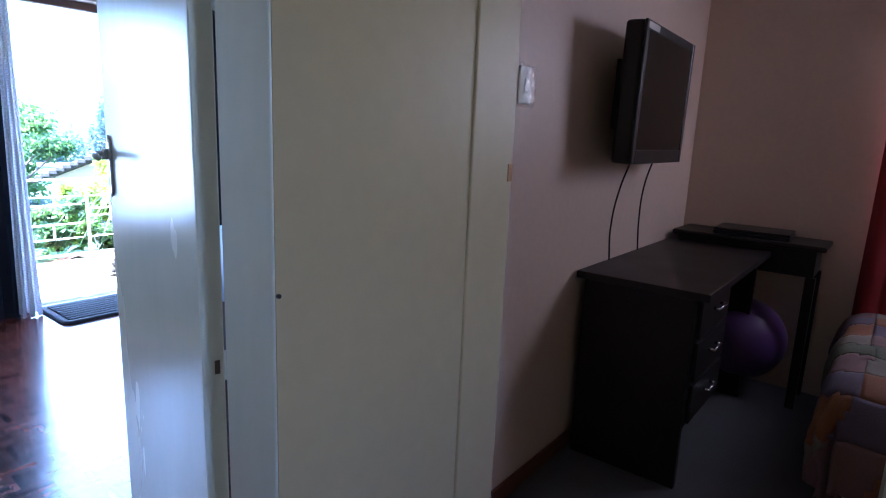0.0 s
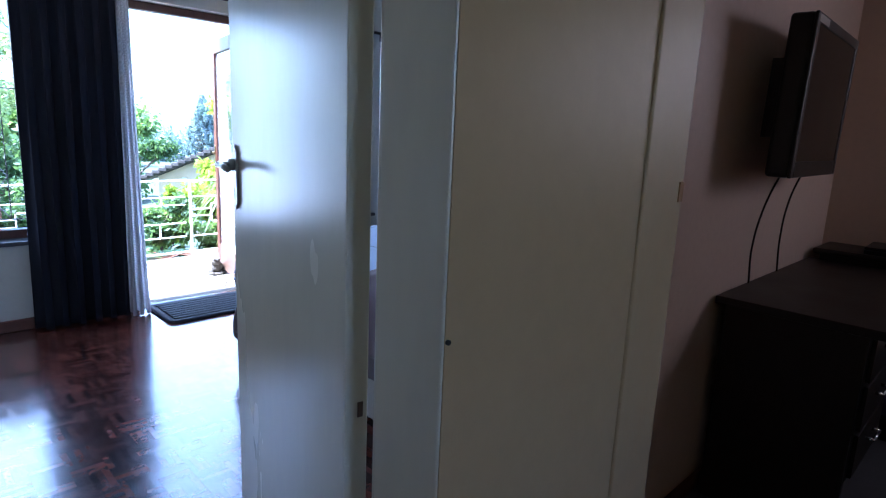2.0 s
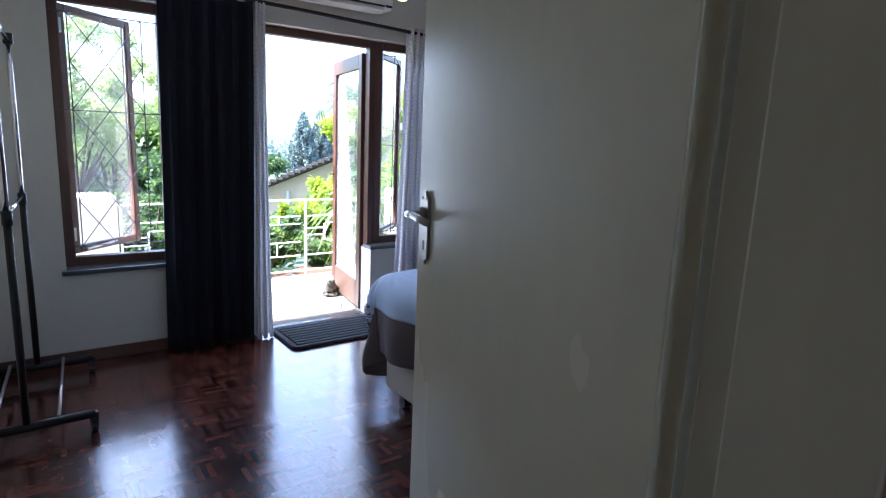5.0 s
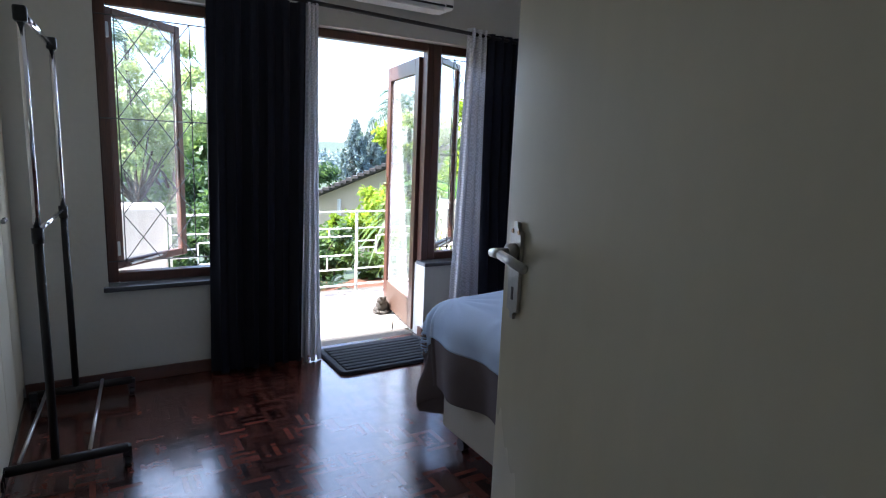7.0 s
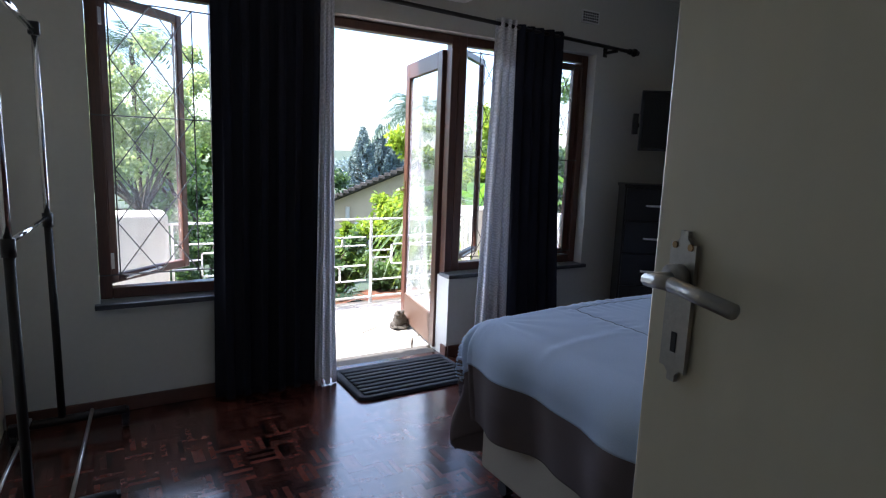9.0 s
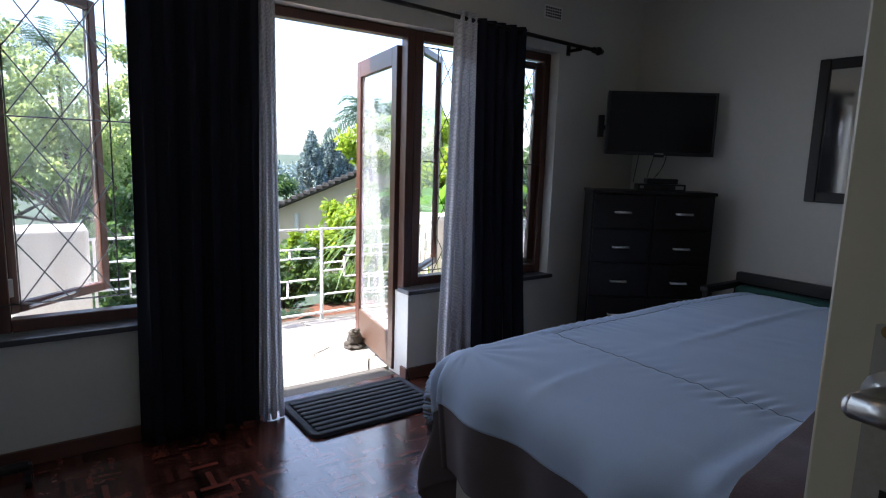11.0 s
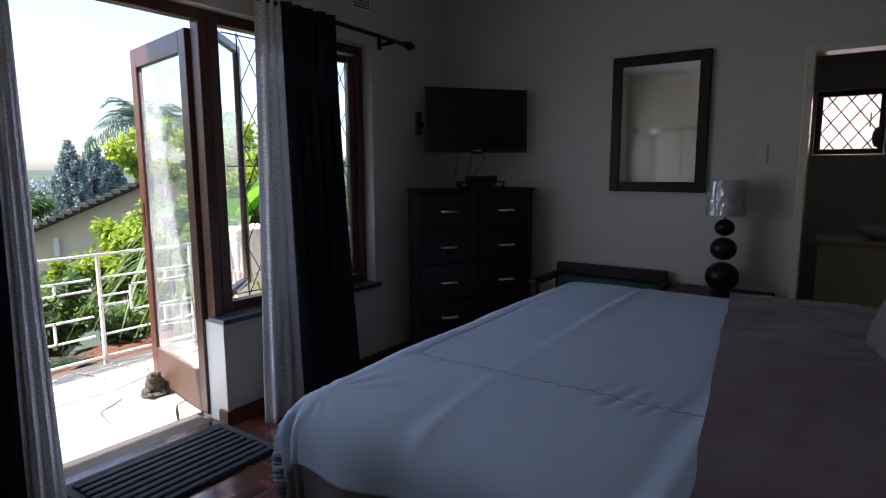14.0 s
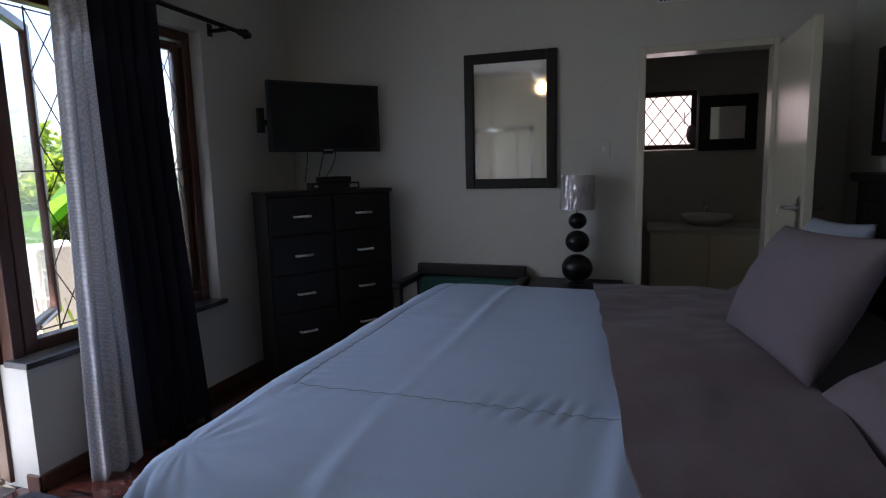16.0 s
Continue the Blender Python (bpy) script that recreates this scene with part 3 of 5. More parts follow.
# ---- mirror ----
mi = thing("wall_mirror", (4.165, -1.592, 1.60), "wall mirror in a wide dark wooden frame", "mirror", rz=-90)
mw, mh, fw = 0.292, 0.42, 0.062
part("frame", boxes((-mw, -0.02, -mh, -mw + fw, 0.016, mh), (mw - fw, -0.02, -mh, mw, 0.016, mh), (-mw + fw, -0.018, -mh, mw - fw, 0.016, -mh + fw), (-mw + fw, -0.018, mh - fw, mw - fw, 0.016, mh), bevel=0.006), M_BLACK, mi)
part("glass", boxes((-mw + fw - 0.004, -0.006, -mh + fw - 0.004, mw - fw + 0.004, 0.0, mh - fw + 0.004)), M_MIRROR, mi, "silvered mirror glass")

# ---- light switches ----
def switch(at, rz, label, material=None):
    s = thing("light_switch", at, label, "light switch", rz=rz)
    part("plate", boxes((-0.036, -0.009, -0.058, 0.036, 0, 0.058), bevel=0.004), material or M_WHITEPL, s)
    part("rocker", boxes((-0.011, -0.013, -0.02, 0.011, -0.009, 0.02), bevel=0.002), M_WHITEPL, s)
    return s


switch((4.183, -2.165, 1.41), -90, "cream plastic light switch on the wall", M_WALL)
switch((1.64, -3.57, 1.49), 0, "light switch on the pink wall, still in its wrapper")

# ---- bed ----
bed = thing("bed", (2.37, -2.4, 0), "wide divan bed on castors with a black headboard", "bed")
BI = bed.matrix_world.inverted()
part("base", placed(boxes((1.42, -3.33, 0.10, 3.33, -1.43, 0.40), bevel=0.025, seg=3), BI), M_BASECLOTH, bed, "cream cloth divan base", True)
part("mattress", placed(boxes((1.42, -3.33, 0.40, 3.33, -1.43, 0.69), bevel=0.05, seg=4), BI), M_TAUPE, bed, "mattress under a taupe sheet", True)
for x in (1.50, 3.25):
    for y in (-1.51, -3.2):
        leg = rod_between(bmesh.new(), (x, y, 0.045), (x, y, 0.11), 0.018)
        rod_between(leg, (x - 0.02, y, 0.03), (x + 0.02, y, 0.03), 0.03, 14)
        part("castor", placed(leg, BI), M_BLACKPL, bed, "black castor")
part("headboard", placed(boxes((1.30, -3.40, 0.0, 3.66, -3.33, 1.215), bevel=0.006), BI), M_BLACK, bed, "black wooden headboard")
part("headboard_cap", placed(boxes((1.27, -3.415, 1.217, 3.69, -3.30, 1.255), bevel=0.012, seg=3), BI), M_BLACK, bed, "moulded black cap")
for x in (1.75, 2.48, 3.2):
    part("headboard_panel", placed(boxes((x - 0.32, -3.329, 0.72, x + 0.32, -3.318, 1.14), bevel=0.01), BI), M_BLACK, bed)


def crumple(s, t, seed=0.0):
    """Broad and small unevenness of a spread cloth."""
    n1 = noise.noise((s * 2.2 + seed, t * 1.6, seed)) * 0.6 + noise.noise((s * 5.5, t * 4.0 + seed, 3.1)) * 0.3 + noise.noise((s * 11 + seed, t * 13, 1.7)) * 0.12
    fine = noise.noise((s * 16 + t * 6, t * 7 + seed, 2.2)) * max(0.0, noise.noise((s * 1.4, t * 1.4, 6.6 + seed)))
    return n1 + 0.5 * fine


def quilt(s, t):
    """Relief of the duvet: unevenness, two long fold lines, a sunk seam and the puckers that cross it."""
    h = 0.7 * crumple(s, t)
    for y0, a in ((-1.80, 0.55), (-2.36, 0.40)):
        d = t - y0 - 0.03 * noise.noise((s * 1.5, y0, 0))
        h += a * (math.exp(-(d / 0.022) ** 2) - 0.7 * math.exp(-((d - 0.05) / 0.035) ** 2)) * (0.6 + 0.8 * noise.noise((s * 1.3, y0, 4)))
    for d, along, other in ((s - 1.83, t, s), (t + 1.475, s, t)):
        if not (t < -1.43 and s > 1.74):
            continue
        k = 0.55 + 0.7 * noise.noise((along * 3.1, 7.7, 0))
        reach = 0.075 + 0.06 * noise.noise((along * 6.0, 2.2, 0))
        wave = math.sin(along * 115 + d * 34 + 5 * noise.noise((along * 5, 0, 1)))
        h += 0.34 * max(0.0, k) * wave * math.exp(-(d / reach) ** 2) - 0.22 * math.exp(-(d / 0.014) ** 2)
    # gathers towards the foot corner
    r = math.hypot(s - 1.47, t + 1.43)
    h += 0.22 * math.sin(math.atan2(t + 1.43, s - 1.47) * 14 + 2 * noise.noise((s * 3, t * 3, 0))) * math.exp(-(r / 0.22) ** 2) * min(1.0, r / 0.1)
    return h


def drape(x0, x1, y_foot, y_head, top, r, over, mask, n=120, puff=0.012, seed=0.0, side_only=False, waves=1.0):
    """Cloth laid over the bed: flat on top, rounded over the edges, hanging with folds at the corners.
    mask(overhang past the sides, overhang past the foot) keeps the faces wanted."""
    def put(s, t):
        dx = s - x1 if s > x1 else (s - x0 if s < x0 else 0.0)
        dy = 0.0 if side_only else max(0.0, t - y_foot)
        o = math.hypot(dx, dy)
        x, y = min(max(s, x0), x1), (t if side_only else min(t, y_foot))
        edge = 0.0
        lump = puff * (crumple(s, t, seed) if side_only else quilt(s, t)) * waves
        dome = 0.025 * (1 - min(1, abs((x - (x0 + x1) / 2) / ((x1 - x0) / 2)) ** 4))
        if o == 0:
            return (x, y, top + lump + dome), (0.0, 0.0)
        ux, uy = dx / o, dy / o
        if o < r * math.pi / 2:
            h, z = r * math.sin(o / r), r * (1 - math.cos(o / r))
        else:
            h, z = r, r + o - r * math.pi / 2
        along = s if abs(ux) < abs(uy) else t
        fold = (0.030 * math.sin(along * 11 + seed) + 0.014 * math.sin(along * 23 + 1.3 + seed) + 0.12 * abs(ux * uy) * math.sin(math.atan2(uy, abs(ux)) * 10 + 0.8)) * min(1.0, z / 0.25)
        h += fold + 0.35 * puff * crumple(s, t, seed) - 0.10 * max(0, z - 0.16)
        return (x + ux * h, y + uy * h, max(0.03, top + lump * max(0, 1 - z * 8) - z + dome * 0.5)), (abs(dx), dy)
    nu, nv = n, n
    bm = bmesh.new()
    grid, keep = [], []
    for i in range(nu + 1):
        row, kr = [], []
        for j in range(nv + 1):
            s = x0 - over + (x1 - x0 + 2 * over) * i / nu
            t = y_head + ((y_foot + (0 if side_only else over)) - y_head) * j / nv
            p, o = put(s, t)
            row.append(bm.verts.new(p))
            kr.append(o)
        grid.append(row)
        keep.append(kr)
    for i in range(nu):
        for j in range(nv):
            a, b = keep[i][j], keep[i + 1][j + 1]
            if mask((a[0] + b[0]) / 2, (a[1] + b[1]) / 2):
                bm.faces.new((grid[i][j], grid[i + 1][j], grid[i + 1][j + 1], grid[i][j + 1]))
    bmesh.ops.delete(bm, geom=[v for v in bm.verts if not v.link_faces], context="VERTS")
    return bm


M_SEAM = mat("seam_thread", (0.27, 0.34, 0.47), 0.85, vary=0.2, bump=0.2)
duvet = thing("duvet", (2.37, -2.0, 0.66), "pale blue cotton duvet with a taupe border, spread over the bed", "duvet")
DI = duvet.matrix_world.inverted()
part("cover", placed(drape(1.47, 3.34, -1.43, -2.62, 0.712, 0.11, 0.54, lambda a, b: a < 0.225 and b < 0.42, 320, 0.0145), DI), M_DUVET, duvet, "pale blue cotton cover", True, 0.012)
part("border", placed(drape(1.47, 3.34, -1.43, -2.62, 0.706, 0.105, 0.54, lambda a, b: 0.16 <= max(a, b * 0.55) and a < 0.46 and b < 0.50 and math.hypot(a, b) < 0.62, 320), DI), M_TAUPE, duvet, "taupe underside and border", True, 0.010)


def top_z(x, y):
    return 0.712 + 0.0145 * quilt(x, y) + 0.025 * (1 - min(1, abs((x - 2.405) / 0.935) ** 4)) + 0.0065


part("seam", placed(tube([(1.83, -1.475 - k * 0.01, top_z(1.83, -1.475 - k * 0.01)) for k in range(0, 112)], 0.0017, 5), DI), M_SEAM, duvet, "stitched seam")
part("seam", placed(tube([(1.83 + k * 0.01, -1.475, top_z(1.83 + k * 0.01, -1.475)) for k in range(0, 146)], 0.0017, 5), DI), M_SEAM, duvet, "stitched seam")
def slanted_throw():
    bm = drape(1.455, 3.355, -2.17, -2.82, 0.740, 0.12, 0.36, lambda a, b: True, 190, 0.026, 4.2, True, 1.5)
    for v in bm.verts:
        k = (v.co.y + 2.82) / 0.65
        v.co.y -= k * 0.22 * (3.4 - v.co.x) / 1.9
        v.co.y += k * 0.012 * noise.noise((v.co.x * 5, 1.0, 2.0))
    return bm


throw = tagged(part("throw_blanket", slanted_throw(), M_THROW, None, "", True, 0.010),
               "crumpled mauve throw laid across the bed", "blanket")


def pillow(name, at, w, h, d, material, label, rx=0, ry=0, rz=0, piping=False, seed=0):
    """A stuffed cushion with pinched corners and a seam."""
    def side(sgn):
        def f(u, v):
            a, b = u * 2 - 1, v * 2 - 1
            e = max(0.0, (1 - abs(a) ** 2.6)) * max(0.0, (1 - abs(b) ** 2.6))
            pinch = 1 - 0.06 * (1 - abs(b) ** 2) * abs(a) ** 4
            px, pz = a * w / 2 * (1 - 0.05 * (1 - b * b)), b * h / 2 * (1 - 0.06 * (1 - a * a))
            wr = 0.012 * noise.noise((a * 3 + seed, b * 3, sgn + seed)) * e
            return (px * pinch, sgn * (d / 2 * e ** 0.5 + wr), pz)
        return f
    bm = sheet(side(1), 24, 24)
    b2 = sheet(side(-1), 24, 24)
    me = bpy.data.meshes.new("half")
    b2.to_mesh(me)
    b2.free()
    bm.from_mesh(me)
    bpy.data.meshes.remove(me)
    bmesh.ops.remove_doubles(bm, verts=bm.verts[:], dist=0.002)
    ob = part(name, bm, material, None, "", True)
    ob.matrix_world = pose(*at, rx, ry, rz)
    return tagged(ob, label, "pillow")


M_WHITEPIL = mat("pale_blue_pillow_cotton", (0.42, 0.48, 0.58), 0.85, vary=0.05, scale=5, fine=220, bump=0.3, dist=0.002)
pillow("cushion", (2.45, -2.83, 0.925), 0.68, 0.42, 0.18, M_PILLOW, "plump mauve cushion standing on the bed", rx=27, ry=3, rz=9, seed=1)
pillow("pillow", (3.03, -3.02, 0.90), 0.62, 0.42, 0.15, M_WHITEPIL, "pale blue pillow leaning on the headboard", rx=24, ry=3, rz=3, seed=2)
pillow("pillow", (3.05, -2.93, 0.785), 0.60, 0.40, 0.14, M_TAUPE, "taupe pillow lying on the bed", rx=68, rz=5, seed=3)
pillow("cushion", (1.90, -3.10, 0.93), 0.52, 0.44, 0.17, M_WHITEPIL, "pale blue cushion leaning on the headboard", rx=22, ry=4, rz=6, seed=4)
pillow("cushion", (1.88, -2.98, 0.80), 0.50, 0.36, 0.18, M_PILLOW, "mauve cushion lying low on the bed", rx=60, ry=0, rz=6, seed=5)

# ---- chest of drawers in the corner ----
def chest(at, rz, w, d, h, rows, label):
    c = thing("chest_of_drawers", at, label, "chest of drawers", rz=rz)
    part("body", boxes((0, 0.012, 0.05, w, d, h - 0.022), bevel=0.003, seg=1), M_BLACK, c)
    part("top", boxes((-0.008, -0.01, h - 0.022, w + 0.008, d, h), bevel=0.004), M_BLACK, c, "black wooden top")
    part("plinth", boxes((0.01, 0.02, 0, w - 0.01, d - 0.01, 0.05)), M_BLACK, c)
    dz = (h - 0.025) / rows
    for i in range(rows):
        for j in range(2):
            x0, x1 = j * w / 2 + 0.012, (j + 1) * w / 2 - 0.012
            z0 = 0.002 + i * dz
            dr = part("drawer", boxes((x0, -0.006, z0 + 0.005, x1, 0.014, z0 + dz - 0.005), bevel=0.003, seg=1), M_BLACK, c)
            xc, zc = (x0 + x1) / 2, z0 + dz * 0.47
            hd = tube([(xc - 0.05, -0.004, zc), (xc - 0.05, -0.024, zc), (xc + 0.05, -0.024, zc), (xc + 0.05, -0.004, zc)], 0.0075, 8)
            part("handle", hd, M_ALU, dr, "bright metal bar handle", True)
    return c


chest((3.352, -0.335, 0), -37.5, 0.812, 0.285, 1.20, 5, "tall black chest of drawers with chrome handles in the corner")
dec = thing("decoder_box", (3.84, -0.50, 1.20), "black set-top box with a router on the chest of drawers", "decoder", rz=-38)
part("case", boxes((-0.16, -0.055, 0, 0.16, 0.055, 0.045), bevel=0.004), M_BLACKPL, dec)
part("front_panel", boxes((0.09, -0.057, 0.012, 0.145, -0.0545, 0.034)), M_STEEL, dec, "silver front panel")
part("router", boxes((-0.10, -0.045, 0.046, 0.11, 0.05, 0.082), bevel=0.008), M_BLACKPL, dec, "small black router")
part("knob", boxes((-0.15, -0.058, 0.015, -0.125, -0.0545, 0.032)), M_STEEL, dec)

# ---- television on a bracket in the corner ----
def television(name, at, rz, w, h, label, depth=0.045, tilt=0.0):
    tv = thing(name, at, label, "television", rz=rz)
    part("case", boxes((-w / 2, 0.006, 0, w / 2, depth, h), bevel=0.008), M_BLACKPL, tv)
    part("bezel", boxes((-w / 2, 0, 0, -w / 2 + 0.016, 0.007, h), (w / 2 - 0.016, 0, 0, w / 2, 0.007, h), (-w / 2 + 0.016, 0, h - 0.016, w / 2 - 0.016, 0.007, h), (-w / 2 + 0.016, 0, 0, w / 2 - 0.016, 0.007, 0.024), bevel=0.002, seg=1), M_BLACKPL, tv, "glossy black bezel")
    part("screen", boxes((-w / 2 + 0.015, 0.003, 0.023, w / 2 - 0.015, 0.0065, h - 0.015)), M_SCREEN, tv, "dark switched-off screen")
    part("badge", boxes((-0.03, -0.001, 0.008, 0.03, 0.001, 0.015)), M_STEEL, tv)
    return tv


tv = television("television", (3.80, -0.50, 1.438), -38, 0.735, 0.425, "flat black television on a wall bracket in the corner")
part("bracket", tube([(0, 0.05, 0.2), (0.05, 0.20, 0.2), (-0.04, 0.36, 0.2)], 0.018, 8), M_BLACKPL, tv, "black swivel bracket")
part("wall_plate", boxes((-0.40, 0.10, 0.12, -0.362, 0.145, 0.27), (-0.40, 0.11, 0.17, 0.0, 0.125, 0.2), bevel=0.003), M_BLACKPL, tv, "black mounting plate")
part("sensor_tab", boxes((-0.035, 0.0, -0.012, 0.035, 0.02, 0.004), bevel=0.003), M_BLACKPL, tv)


def cable(points, label, r=0.003):
    """A slack cable through a few points."""
    cu = bpy.data.curves.new("cable", "CURVE")
    cu.dimensions, cu.bevel_depth, cu.bevel_resolution = "3D", r, 2
    sp = cu.splines.new("BEZIER")
    sp.bezier_points.add(len(points) - 1)
    for bp, p in zip(sp.bezier_points, points):
        bp.co = p
        bp.handle_left_type = bp.handle_right_type = "AUTO"
    cu.materials.append(M_BLACKPL)
    tmp = new("tmp", cu)
    me = bpy.data.meshes.new_from_object(tmp.evaluated_get(bpy.context.evaluated_depsgraph_get()))
    bpy.data.objects.remove(tmp)
    return tagged(new("cable", me), label, "cable")


cable([(3.72, -0.40, 1.46), (3.70, -0.40, 1.36), (3.73, -0.36, 1.25)], "thin black cable hanging behind the television")
cable([(3.80, -0.47, 1.45), (3.78, -0.46, 1.38), (3.80, -0.42, 1.28)], "thin black cable hanging behind the television")
cable([(3.86, -0.52, 1.45), (3.86, -0.50, 1.37), (3.84, -0.45, 1.28)], "thin black cable hanging behind the television")

# ---- armchair by the wall ----
arm = thing("armchair", (3.98, -1.33, 0), "dark wooden armchair with a green cushion against the wall", "armchair")
part("back_rail", boxes((0.12, -0.37, 0.605, 0.18, 0.37, 0.685), bevel=0.012, seg=3), M_BLACK, arm)
part("back_rail", boxes((0.14, -0.35, 0.36, 0.17, 0.35, 0.41), bevel=0.008), M_BLACK, arm)
for s in (-1, 1):
    y = s * 0.36
    part("arm_rest", boxes((-0.27, y - 0.03, 0.585, 0.18, y + 0.03, 0.625), bevel=0.012, seg=3), M_BLACK, arm)
    part("leg", boxes((-0.25, y - 0.022, 0, -0.205, y + 0.022, 0.585), bevel=0.006), M_BLACK, arm)
    part("leg", boxes((0.135, y - 0.022, 0, 0.178, y + 0.022, 0.60), bevel=0.006), M_BLACK, arm)
part("seat_frame", boxes((-0.25, -0.34, 0.30, 0.16, 0.34, 0.345), bevel=0.006), M_BLACK, arm)
part("seat_cushion", boxes((-0.25, -0.325, 0.346, 0.10, 0.325, 0.46), bevel=0.035, seg=4), M_GREEN, arm, "dark green seat cushion", True)
part("back_cushion", boxes((0.03, -0.325, 0.40, 0.128, 0.325, 0.61), bevel=0.03, seg=4), M_GREEN, arm, "dark green back cushion", True)

# ---- bedside table with lamp ----
bt = thing("side_table", (3.97, -2.02, 0), "small black wooden side table beside the bed", "table")
part("top", boxes((-0.20, -0.27, 0.585, 0.195, 0.27, 0.612), bevel=0.006), M_BLACK, bt)
part("apron", boxes((-0.18, -0.25, 0.50, 0.18, 0.25, 0.585)), M_BLACK, bt)
for sx in (-0.165, 0.165):
    for sy in (-0.235, 0.235):
        part("leg", boxes((sx - 0.02, sy - 0.02, 0, sx + 0.02, sy + 0.02, 0.50), bevel=0.004), M_BLACK, bt)
lamp = thing("table_lamp", (4.0, -2.03, 0.612), "table lamp of three stacked black balls with a wrapped shade", "table lamp")
part("foot", lathe([(0.055, 0), (0.06, 0.004), (0.05, 0.012), (0.001, 0.014)], 20), M_BLACKPL, lamp, "", True)
for z, r in ((0.095, 0.092), (0.256, 0.072), (0.378, 0.054)):
    part("ball", ball(bmesh.new(), (0, 0, z), r, 1, 1, 0.92), M_BLACKPL, lamp, "glossy black ball", True)
part("stem", rod_between(bmesh.new(), (0, 0, 0.42), (0, 0, 0.52), 0.008), M_CHROME, lamp)
M_SHADE = mat("grey_shade_cloth", (0.50, 0.46, 0.50), 0.8, vary=0.05, scale=8, fine=200, bump=0.2)
M_WRAP = bpy.data.materials.new("plastic_wrap")
M_WRAP.use_nodes = True
wt = M_WRAP.node_tree
film_clear, film_gloss, film_mix = wt.nodes.new("ShaderNodeBsdfTransparent"), wt.nodes.new("ShaderNodeBsdfGlossy"), wt.nodes.new("ShaderNodeMixShader")
film_gloss.inputs["Roughness"].default_value, film_mix.inputs[0].default_value = 0.12, 0.24
wt.links.new(film_clear.outputs[0], film_mix.inputs[1])
wt.links.new(film_gloss.outputs[0], film_mix.inputs[2])
wt.links.new(film_mix.outputs[0], wt.nodes["Material Output"].inputs[0])
part("shade", lathe([(0.094, 0.448), (0.083, 0.645), (0.081, 0.645), (0.092, 0.448)], 32), M_SHADE, lamp, "grey-mauve cloth shade", True)


def wrap(u, v):
    a = u * math.tau
    r = 0.097 - 0.010 * v + 0.009 * noise.noise((math.cos(a) * 5, math.sin(a) * 5, v * 4)) + 0.005 * noise.noise((math.cos(a) * 14, math.sin(a) * 14, v * 5)) + 0.006
    return (r * math.cos(a), r * math.sin(a), 0.443 + 0.208 * v)


pw = part("plastic_wrap", sheet(wrap, 96, 30), M_WRAP, lamp, "clear crinkled plastic wrapping", True)
pw.visible_shadow = False

# ---- door mat ----
dm = thing("door_mat", (1.70, -0.22, 0), "charcoal ribbed rectangular mat before the terrace door", "mat")
MI = dm.matrix_world.inverted()


def rounded_loop(x0, y0, x1, y1, r, n=6):
    pts = []
    for cx, cy, a0 in ((x1 - r, y1 - r, 0), (x0 + r, y1 - r, 90), (x0 + r, y0 + r, 180), (x1 - r, y0 + r, 270)):
        pts += [(cx + r * math.cos(radians(a0 + 90 * k / n)), cy + r * math.sin(radians(a0 + 90 * k / n))) for k in range(n + 1)]
    return pts


def loft(loops):
    """A closed skin through loops (points, height), each with as many points."""
    bm = bmesh.new()
    rings = [[bm.verts.new((x, y, z)) for x, y in pts] for pts, z in loops]
    for a, c in zip(rings, rings[1:]):
        for k in range(len(a)):
            bm.faces.new((a[k], a[(k + 1) % len(a)], c[(k + 1) % len(a)], c[k]))
    return bm, rings


bm, rings = loft([(rounded_loop(1.31, -0.44, 2.085, 0.025, 0.045), 0.0), (rounded_loop(1.305, -0.445, 2.09, 0.03, 0.05), 0.006), (rounded_loop(1.309, -0.441, 2.086, 0.026, 0.046), 0.012)])
bm.faces.new(rings[0][::-1])
bm.faces.new(rings[-1])
part("backing", placed(bm, MI), M_MAT, dm)
bm, rings = loft([(rounded_loop(1.308, -0.442, 2.087, 0.027, 0.047), 0.0122), (rounded_loop(1.310, -0.440, 2.085, 0.025, 0.045), 0.019), (rounded_loop(1.316, -0.434, 2.079, 0.019, 0.04), 0.022),
                  (rounded_loop(1.338, -0.412, 2.057, -0.003, 0.025), 0.022), (rounded_loop(1.344, -0.406, 2.051, -0.009, 0.02), 0.018), (rounded_loop(1.345, -0.405, 2.050, -0.010, 0.02), 0.0122)])
part("border", placed(bm, MI), M_MAT, dm)
for k in range(8):
    y = -0.40 + k * 0.0495
    part("rib", placed(boxes((1.35, y, 0.0125, 2.045, y + 0.036, 0.027), bevel=0.009, seg=2), MI), M_MAT, dm)

# ---- clothes rail by the west wall ----
cr = thing("clothes_rail", (-0.12, -0.65, 0), "wheeled chrome and black clothes rail, empty", "clothes rail")
CI = cr.matrix_world.inverted()
RA, RB = (-0.128, -0.965), (-0.068, -0.19)


